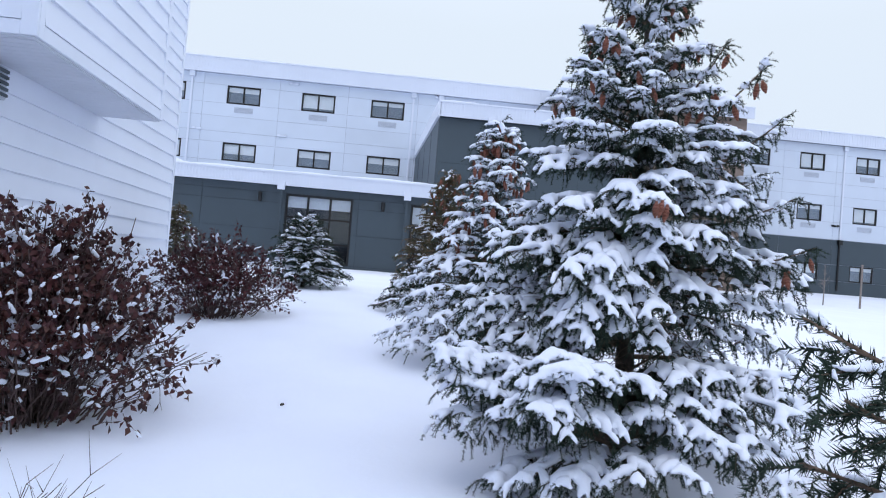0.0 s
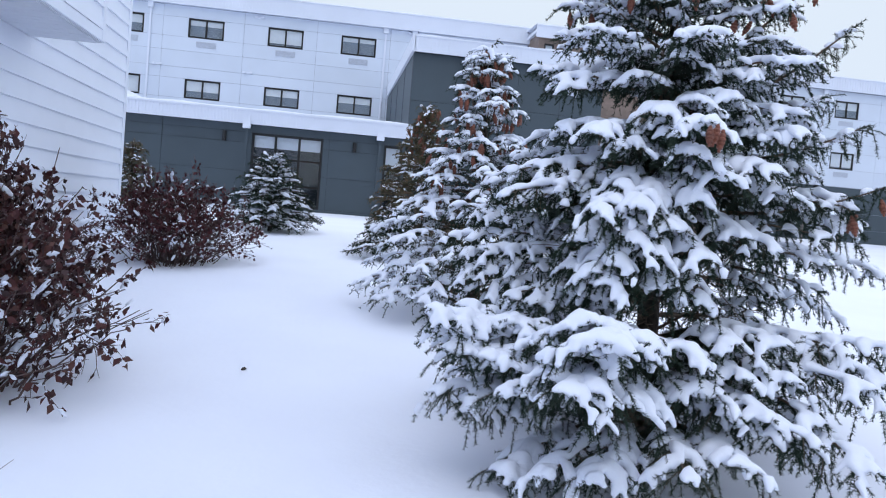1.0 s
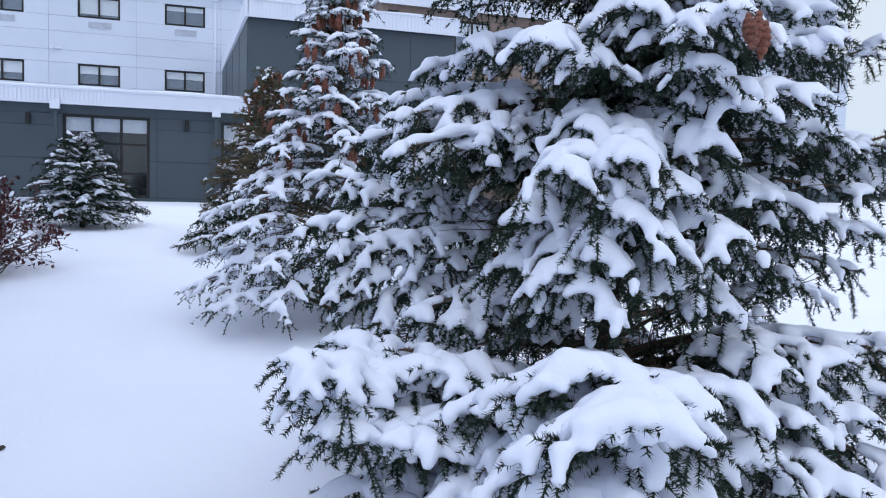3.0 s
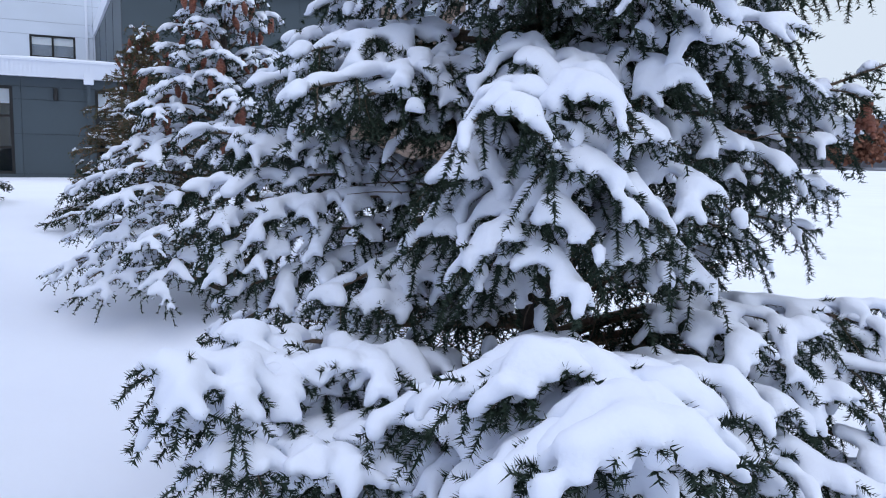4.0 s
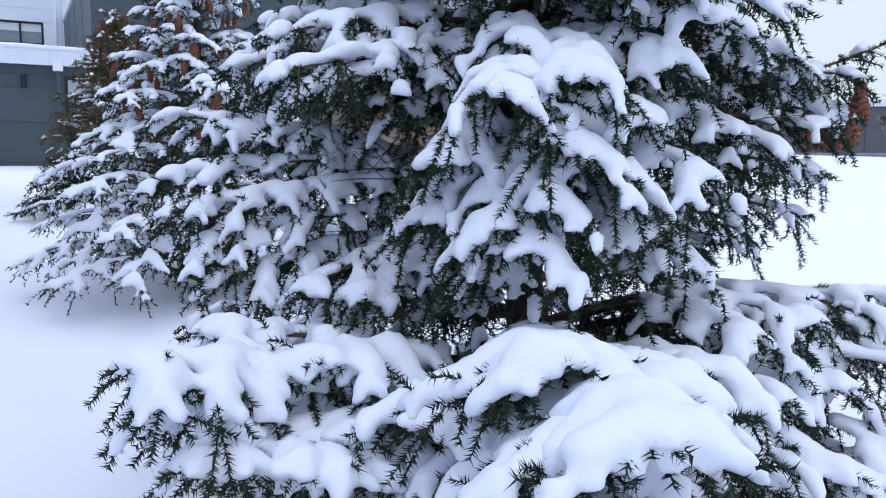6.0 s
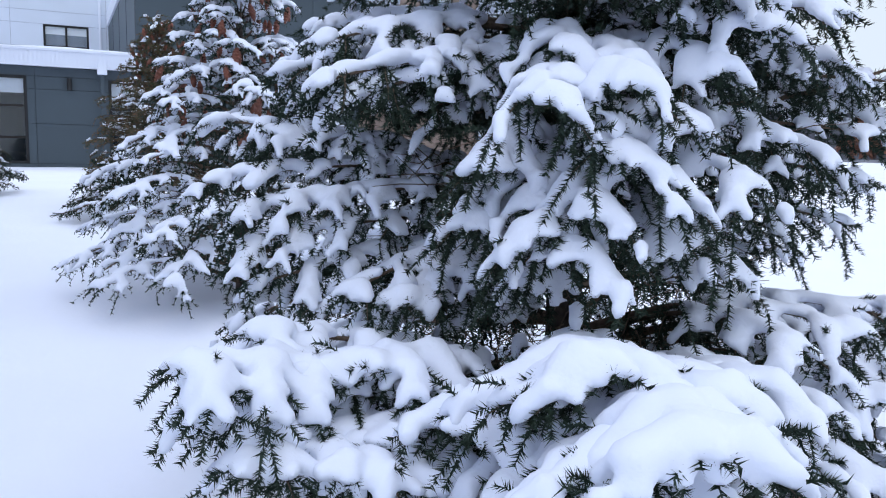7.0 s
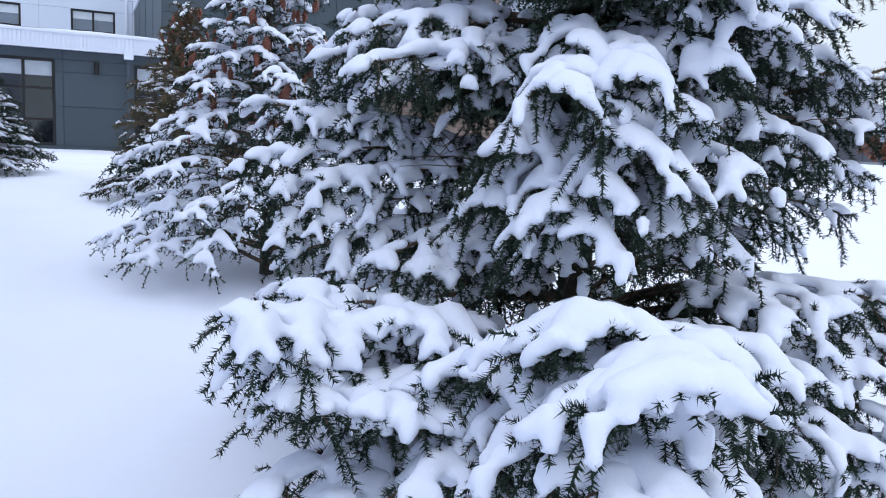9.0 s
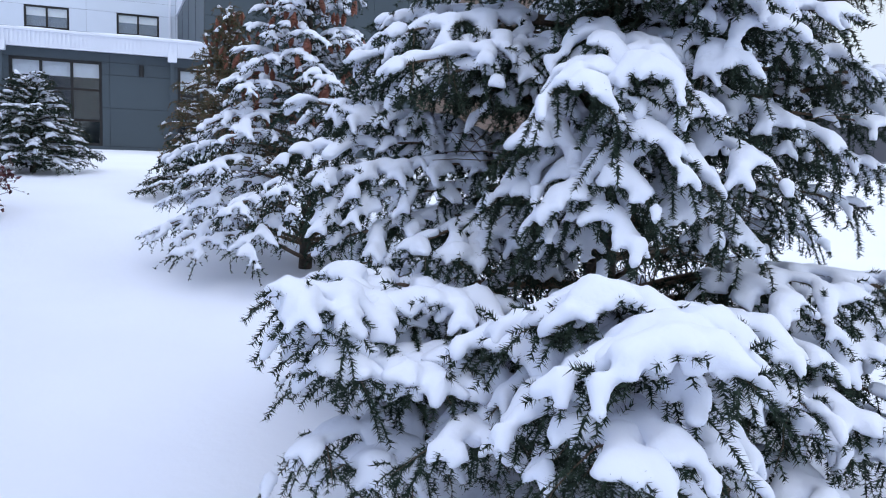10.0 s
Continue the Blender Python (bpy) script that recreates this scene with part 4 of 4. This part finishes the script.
FRONT_TIPS = [(2.12, 1.77, 4.72, 2.16), (2.25, 1.72, 5.2, 2.22), (2.4, 2.1, 5.15, 2.38), (2.5, 1.6, 5.45, 2.5), (2.55, 2.35, 5.3, 2.55), (2.0, 2.0, 5.0, 1.98), (2.7, 2.0, 5.4, 2.75), (2.3, 2.5, 5.2, 2.2), (2.05, 1.45, 5.15, 2.05), (2.62, 1.85, 5.3, 2.62)]
TOP_TIPS = [(2.75, 2.58, 5.57, 3.46), (2.55, 2.86, 5.54, 3.29), (2.3, 3.02, 5.43, 2.92), (2.05, 3.01, 5.23, 2.30), (1.75, 3.09, 5.12, 1.94), (2.2, 2.74, 5.26, 2.45), (2.75, 1.45, 5.8, 3.04), (2.95, 1.54, 5.89, 3.31), (3.0, 1.79, 5.86, 3.36)]
CROWN = [(0, 0.8), (0.15, 1.0), (0.3, 0.95), (0.45, 0.80), (0.6, 0.60), (0.74, 0.40), (0.85, 0.25), (0.95, 0.12), (1, 0.05)]


def large_spruce():
    r = np.random.default_rng(11)
    tree = tagged(new("spruce_tree"), "large green spruce heavy with fresh snow, brown cones near its top", "spruce tree")
    tree.location = (MAIN_X, MAIN_Y, MAIN_Z)
    part("trunk", trunk_mesh(MAIN_H, 0.08), tree, "dark scaly trunk")

    def grow(rows, **kw):
        for zb, x, y, z in rows:
            t = np.array(rel(x, y, z))
            laden_bough(tree, (0, 0, zb - MAIN_Z), t * (1 - 0.06 / np.linalg.norm(t[:2])) * [1, 1, 0] + t * [0, 0, 1], r, **kw)
    grow(LOW_TIPS, arch=0.03, start=0.48, reach=0.22, droop=0.34, size=1.15, flag=0.8, under_shoots=2, voxel=0.0132, lobes=0.88, per_m=720, fat=1.4)
    grow(MID_TIPS, arch=0.05, start=0.58, reach=0.17, droop=0.50, size=1.01, voxel=0.0136, per_m=740, fat=1.45)
    grow(SIDE_TIPS, arch=0.04, start=0.45, reach=0.19, droop=0.38, size=0.92, voxel=0.0145, per_m=600, fat=1.45)
    grow(DARK_TIPS, arch=0.02, start=0.35, reach=0.20, droop=0.30, snow=0.70, size=0.98, voxel=0.015, per_m=660, fat=1.45)
    grow(RIGHT_TIPS, arch=0.03, start=0.45, reach=0.11, droop=0.35, snow=0.65, size=0.90, voxel=0.015, per_m=660, fat=1.45, under_shoots=2)
    grow(LAWN_TIPS, arch=0.09, start=0.55, reach=0.20, droop=0.60, snow=0.85, size=0.98, voxel=0.015, per_m=560, fat=1.5)
    grow(SKIRT_TIPS, arch=0.05, start=0.50, reach=0.20, droop=0.5, snow=0.75, voxel=0.0145, per_m=560)
    grow(TOP_TIPS, arch=-0.07, start=0.40, reach=0.12, droop=0.1, snow=0.45, size=0.85, voxel=0.016, per_m=420, fat=1.5)
    grow(FRONT_TIPS, arch=0.05, start=0.30, bare=0.10, reach=0.18, droop=0.40, voxel=0.0155, per_m=520, fat=1.5)
    # whorls over the rest of the crown
    spots = [rel(1.78, 4.70, 2.14), rel(1.74, 4.70, 2.13), rel(1.82, 4.72, 2.12), rel(2.88, 5.13, 1.78), rel(2.86, 5.15, 1.77), rel(3.03, 5.14, 1.88), rel(2.80, 5.55, 3.20), rel(2.77, 5.56, 3.18), rel(2.54, 5.58, 3.38)]
    z, turn = 0.25, 0.0
    while z < MAIN_H - 0.18:
        u = z / MAIN_H
        rad = 1.55 * ramp(u, CROWN)
        n = max(6, int(round(5 + 5.0 * rad / 1.55)))
        turn += 0.9
        for i in range(n):
            a = turn + 2 * math.pi * (i + 0.5 * (r.random() - 0.5)) / n
            deg = math.degrees(a) % 360
            zz = z + 0.2 * (r.random() - 0.5)
            back = 20 < deg < 150
            ln = rad * (0.80 + 0.30 * r.random())
            if 150 <= deg <= 350:
                if zz < 1.55:
                    continue
                ln *= 0.92
            dz = ln * (ramp(u, LIFT) + 0.02 + 0.25 * (r.random() - 0.5))
            t = (math.cos(a) * ln, math.sin(a) * ln, max(0.1, zz + dz))
            kw = dict(arch=0.05, start=0.36 if ln > 0.7 else 0.18, bare=0.10, reach=0.18 if ln > 0.6 else 0.11, droop=0.4 if u < 0.6 else 0.15, snow=0.92 if u < 0.75 else 0.78, size=1.06, flag=0.1, shoots=0.8, lobes=0.85)
            if back:
                kw.update(voxel=0.028, per_m=130, fat=3.0, rounds=1, step=0.10)
            elif u < 0.55:
                kw.update(voxel=0.0175, per_m=420, fat=1.9, rounds=1)
            else:
                kw.update(voxel=0.0195, per_m=330, fat=2.4, rounds=1)
            laden_bough(tree, (0, 0, zz), t, r, **kw)
            if 0.68 < u and r.random() < 0.5:
                for _ in range(r.integers(1, 4)):
                    f = 0.6 + 0.4 * r.random()
                    spots.append((t[0] * f + r.normal() * 0.03, t[1] * f + r.normal() * 0.03, zz + (t[2] - zz) * f - 0.015))
        z += (0.24 if u < 0.36 else 0.145) * (0.8 + 0.4 * r.random())
    laden_bough(tree, (0, 0, MAIN_H - 0.3), (0.01, 0.01, MAIN_H + 0.05), r, arch=0.0, start=0.1, reach=0.1, snow=0.5, size=0.7, voxel=0.016, per_m=300, fat=1.8)
    dead_twigs(tree, r, 420, 1.25)
    hang_cones(tree, spots, r, 1.1)
    return tree


large_spruce()

# spruce with many cones behind it
spruce(1.62, 10.35, 3.32, "snowy spruce with many brown cones and bare inner twigs", 23, 1.5,
       [(0, 0.85), (0.15, 1.0), (0.35, 0.74), (0.55, 0.44), (0.75, 0.24), (0.9, 0.13), (1, 0.05)],
       whorl=0.20, per=8, trunk_r=0.06, cones=1.0, cone_zone=(0.42, 0.99),
       finger=0.038, voxel=0.029, per_m=90, fat=3.0, needle=0.026, spacing=0.19, width=0.40, snow=0.95, rise=0.12, reach=0.28, dead=300,
       lobed=dict(voxel=0.023, per_m=95, fat=3.2, needle=0.022, step=0.12, reach=0.20, size=0.98, rounds=1, snow=0.97, lobes=0.85, under_shoots=2, bare=0.2, droop=0.3, flag=0.1))
# slender browning spruce
spruce(1.42, 15.3, 2.70, "slender browning spruce with little snow", 31, 1.0,
       [(0, 0.9), (0.2, 1.0), (0.5, 0.62), (0.8, 0.26), (1, 0.04)], whorl=0.17, per=7, trunk_r=0.05, cones=0.6, cone_zone=(0.6, 1),
       finger=0.038, voxel=0.034, per_m=80, fat=2.4, needle=0.034, spacing=0.2, snow=0.15, rise=0.4, mat=NEEDLE_BROWN)
# small spruces before the low wing
spruce(-1.42, 17.0, 1.55, "small dense green spruce dusted with snow", 37, 1.02,
       [(0, 0.9), (0.12, 1.0), (0.5, 0.72), (0.8, 0.36), (1, 0.05)], whorl=0.13, per=9, trunk_r=0.04,
       finger=0.035, voxel=0.032, per_m=75, fat=2.7, needle=0.036, spacing=0.26, snow=0.9, rise=0.18)
spruce(-4.35, 17.8, 1.55, "small spruce by the corner of the white house", 41, 0.7,
       [(0, 0.9), (0.12, 1.0), (0.5, 0.60), (0.8, 0.27), (1, 0.04)], whorl=0.16, per=7, trunk_r=0.04,
       finger=0.038, voxel=0.034, per_m=80, fat=2.4, needle=0.034, spacing=0.2, snow=0.2, rise=0.4, mat=NEEDLE_BROWN)
spruce(0.80, 14.0, 0.85, "low young spruce half buried in snow", 43, 0.75,
       [(0, 1.0), (0.5, 0.6), (1, 0.05)], whorl=0.12, per=8, trunk_r=0.03,
       finger=0.040, voxel=0.030, per_m=70, fat=2.4, needle=0.03, spacing=0.18, snow=0.6, rise=0.1)
# spruce at the near side of the path, its boughs shaken bare
NEAR = (2.35, 0.85)
NZ = ground_z(*NEAR)


def near_bough(zb, tip, **kw):
    return {"base": (0, 0, zb - NZ), "tip": (tip[0] - NEAR[0], tip[1] - NEAR[1], tip[2] - NZ), **kw}


spruce(*NEAR, 2.3, "dark green spruce with most of its snow shaken off", 53, 0.95,
       [(0, 0.9), (0.2, 1.0), (0.6, 0.6), (1, 0.05)], whorl=0.30, per=6, trunk_r=0.05,
       extra=[near_bough(1.0, (0.92, 1.58, 1.56), droop=-0.05), near_bough(0.85, (0.98, 1.50, 1.40), droop=-0.03), near_bough(0.75, (0.95, 1.60, 1.24), droop=0.02), near_bough(0.6, (1.0, 1.75, 1.02), droop=0.04), near_bough(0.5, (0.74, 1.50, 1.05), width=0.2)],
       finger=0.018, voxel=0.016, per_m=380, fat=1.1, needle=0.028, spacing=0.17, snow=0.10, rise=0.3, width=0.32)


# ---------------------------------------------------------------- shrubs
def shrub(x, y, label, seed, rx, ry, h, stems, leaves, leaf, leaf_mat, lumps, bare=0.25, lift=0.0):
    r = np.random.default_rng(seed)
    z0 = ground_z(x, y)
    sh = tagged(new("shrub"), label, "shrub")
    sh.location = (x, y, z0)
    s = Shell()
    ends, segs = [], []
    for i in range(stems):
        a = r.random() * 2 * math.pi
        e = r.random() ** 0.6
        top = np.array([math.cos(a) * rx * e, math.sin(a) * ry * e, h * (0.10 + 0.92 * math.sqrt(max(0, 1 - e * e * 0.97))) * (0.62 + 0.42 * r.random())])
        b = np.array([math.cos(a) * 0.5 * rx * e * r.random(), math.sin(a) * 0.5 * ry * e * r.random(), -0.1])
        q = np.linspace(0, 1, 9)
        mid = b + (top - b) * np.array([0.35, 0.35, 0.62])
        P = ((1 - q) ** 2)[:, None] * b + (2 * q * (1 - q))[:, None] * mid + (q ** 2)[:, None] * top
        P[1:] += r.normal(size=(8, 3)) * 0.018
        s.tube(P, 0.008 * (1 - 0.75 * q) + 0.0012, 5)
        ends.append(P)
        for _ in range(5):
            j = r.integers(3, 8)
            d = unit(unit(P[j] - P[j - 1]) * 0.7 + r.normal(size=3) * 0.55 + np.array([0, 0, 0.05]))
            ln = 0.12 + 0.28 * r.random()
            Q = P[j] + d * ln * np.linspace(0, 1, 4)[:, None] + r.normal(size=(4, 3)) * 0.008
            s.tube(Q, [0.0035, 0.003, 0.002, 0.0012], 4)
            ends.append(Q)
            if r.random() < 0.7:
                d2 = unit(d + r.normal(size=3) * 0.6)
                Q2 = Q[2] + d2 * ln * 0.6 * np.linspace(0, 1, 3)[:, None]
                s.tube(Q2, [0.0025, 0.002, 0.001], 3)
                ends.append(Q2)
    part("stem_tangle", s.mesh("stem_tangle", STEM), sh, "tangle of thin dark stems")["kind"] = "stuff"
    pick = r.integers(0, len(ends), leaves)
    V = []
    for i in pick:
        P = ends[i]
        u = bare + (1 - bare) * r.random()
        j = min(int(u * (len(P) - 1)), len(P) - 2)
        p = P[j] + (P[j + 1] - P[j]) * r.random() + r.normal(size=3) * 0.012
        if p[2] < h * 0.38 and r.random() < 0.6:
            continue
        d = unit(r.normal(size=3) + np.array([0, 0, -0.9]))
        w = unit(np.cross(d, r.normal(size=3)))
        nn = np.cross(d, w)
        L = leaf * (0.6 + 0.8 * r.random())
        V += [p, p + d * L * 0.45 + w * L * 0.30 + nn * L * 0.12, p + d * L, p + d * L * 0.45 - w * L * 0.30 + nn * L * 0.16]
    part("foliage", tri_mesh("foliage", np.array(V), leaf_mat, 4), sh, "curled dry leaves")["kind"] = "stuff"
    if not lumps:
        return sh
    sn = Shell()
    ball = [(math.cos(t) * math.cos(q), math.sin(t) * math.cos(q), math.sin(q)) for q in (-1.2, -0.6, 0, 0.6, 1.2) for t in np.linspace(0, 2 * math.pi, 8, endpoint=False)]
    bf = [(i * 8 + k_, i * 8 + (k_ + 1) % 8, (i + 1) * 8 + (k_ + 1) % 8, (i + 1) * 8 + k_) for i in range(4) for k_ in range(8)] + [tuple(range(8))[::-1], tuple(range(32, 40))]
    for _ in range(lumps):
        P = ends[r.integers(0, len(ends))]
        j = r.integers(0, len(P))
        c = P[j]
        if c[2] < 0.1:
            continue
        sz = 0.008 + 0.020 * r.random() ** 2.6
        along = unit(P[j] - P[j - 1] if j else P[1] - P[0])
        if abs(along[2]) > 0.9:
            continue
        across = unit(np.cross(along, [0, 0, 1.0]))
        frame_ = np.stack([along * sz * (1.2 + 2.6 * r.random()), across * sz, np.cross(across, along) * sz * 0.8])
        sn.add(np.array(ball) * (0.85 + 0.3 * r.random((len(ball), 1))) @ frame_ + c + np.array([0, 0, sz * 0.35]), bf)
    o = part("snow", sn.mesh("snow", SNOW), sh, "small clumps of snow caught in the twigs")
    o["kind"] = "stuff"
    remeshed(o, 0.016, 1)
    return sh


shrub(-2.62, 6.55, "broad leafy shrub with dark red-brown leaves and snow clumps", 61, 1.38, 1.25, 1.76, 250, 19000, 0.058, LEAF, 4200, 0.36)
shrub(-2.40, 12.7, "dark red shrub with dried leaves by the white wall", 67, 1.3, 1.2, 1.36, 170, 10500, 0.055, LEAF_RED, 1900, 0.40)
shrub(-3.1, 8.9, "dark red-brown shrub close to the white wall", 71, 0.7, 1.2, 0.95, 60, 2200, 0.060, LEAF, 420)


def bare_twigs(x, y, label, seed, h, spread, count, mat, lean=(0, 0)):
    r = np.random.default_rng(seed)
    t = tagged(new("bare_shrub"), label, "bare shrub")
    t.location = (x, y, ground_z(x, y))
    for i in range(count):
        s = Shell()
        a = r.random() * 2 * math.pi
        top = np.array([math.cos(a) * spread * r.random() + lean[0], math.sin(a) * spread * r.random() + lean[1], h * (0.6 + 0.4 * r.random())])
        q = np.linspace(0, 1, 8)
        P = top * q[:, None] * np.stack([q ** 0.6, q ** 0.6, q ** 0.9], axis=1) + r.normal(size=(8, 3)) * 0.006
        P[0, 2] = -0.1
        s.tube(P, 0.0045 * (1 - 0.75 * q) + 0.0008, 5)
        for _ in range(5):
            j = r.integers(2, 8)
            d = unit(r.normal(size=3) * 0.6 + top)
            Q = P[j] + d * (0.08 + 0.14 * r.random()) * np.linspace(0, 1, 4)[:, None]
            s.tube(Q, [0.0022, 0.0018, 0.0013, 0.0008], 4)
        part("stem", s.mesh("stem", mat), t)
    return t


bare_twigs(-1.55, 3.65, "low bare red-stemmed shrub poking out of the snow", 73, 0.30, 0.35, 18, STEM, (0.22, -0.02))


# ---------------------------------------------------------------- far small things
def bare_tree(x, y, h, label, seed, crown=0.35):
    r = np.random.default_rng(seed)
    t = tagged(new("bare_tree"), label, "bare tree")
    t.location = (x, y, ground_z(x, y))
    s = Shell()
    s.tube([(0, 0, -0.2), (0.01 * h, 0, h * 0.5), (0, 0.01 * h, h)], [0.016 * h, 0.011 * h, 0.003 * h], 7)
    part("trunk", s.mesh("trunk", GREY_STEM), t)
    c = Shell()
    for i in range(26):
        z = h * (0.35 + 0.6 * r.random())
        a = r.random() * 6.28
        ln = crown * h * (1.15 - z / h) * (0.6 + 0.6 * r.random())
        d = unit(np.array([math.cos(a), math.sin(a), 1.1]))
        Q = np.array([0, 0, z]) + d * ln * np.linspace(0, 1, 5)[:, None] + r.normal(size=(5, 3)) * 0.01 * h
        Q[0] = (0, 0, z)
        c.tube(Q, np.linspace(0.004 * h, 0.0012 * h, 5), 4)
        for _ in range(3):
            j = r.integers(1, 5)
            d2 = unit(d + r.normal(size=3) * 0.5)
            c.tube(Q[j] + d2 * ln * 0.5 * np.linspace(0, 1, 3)[:, None], [0.002 * h, 0.0015 * h, 0.001 * h], 3)
    part("crown", c.mesh("crown", GREY_STEM), t)
    return t


bare_tree(20.8, 34.0, 1.9, "thin bare sapling in the snowy lawn", 83, 0.25)
stake = tagged(new("marker_stake"), "pale wooden marker stake standing in the snow", "stake")
stake.location = (22.6, 34.0, ground_z(22.6, 34.0))
part("post", boxes("post", [(-0.035, 0.035, -0.035, 0.035, -0.3, 2.0)], GREY_STEM, 0.006), stake)
part("cap", boxes("cap", [(-0.045, 0.045, -0.045, 0.045, 2.0, 2.04)], GREY_STEM), stake)
bare_tree(40.0, 28.6, 4.6, "bare young tree in front of the steel shed", 89)
shrub(60.0, 46.5, "rust-coloured leafy tree beside the steel shed", 97, 3.0, 3.0, 4.6, 60, 5000, 0.40, RUST, 0)


def utility_pole(x, y, h):
    t = tagged(new("utility_pole"), "distant wooden utility pole with two crossarms", "utility pole")
    t.location = (x, y, 2.4)
    v, f = tube_data([(0, 0, -1), (0, 0, h)], [0.2, 0.15], 8)
    part("pole", mesh_from("pole", v, f, BARK, True), t)
    for z in (h - 0.4, h - 1.5):
        part("crossarm", boxes("crossarm", [(-1.6, 1.6, -0.1, 0.1, z, z + 0.2)], BARK), t)
    return t


utility_pole(118, 84, 14.5)
pebble = new("fallen_cone_scale", None)
pv, pf = tube_data([(0, 0, -0.006), (0.012, 0, 0.004), (0.026, 0.004, 0.008), (0.036, 0.006, 0.004)], [0.006, 0.013, 0.012, 0.004], 8)
bpy.data.objects.remove(pebble)
pebble = tagged(new("debris", mesh_from("debris", pv, pf, PEBBLE, True)), "small dark scrap lying on the snow", "debris")
pebble.location = (-0.7, 7.12, ground_z(-0.7, 7.12) + 0.008)

# ---------------------------------------------------------------- cladding panels
for wall, x0, x1, y0, y1, z0, z1, mat in PANELS:
    part("plank" if mat is BROWN else "panel", boxes("panel", [(x0, x1, y0, y1, z0, z1)], mat), wall)
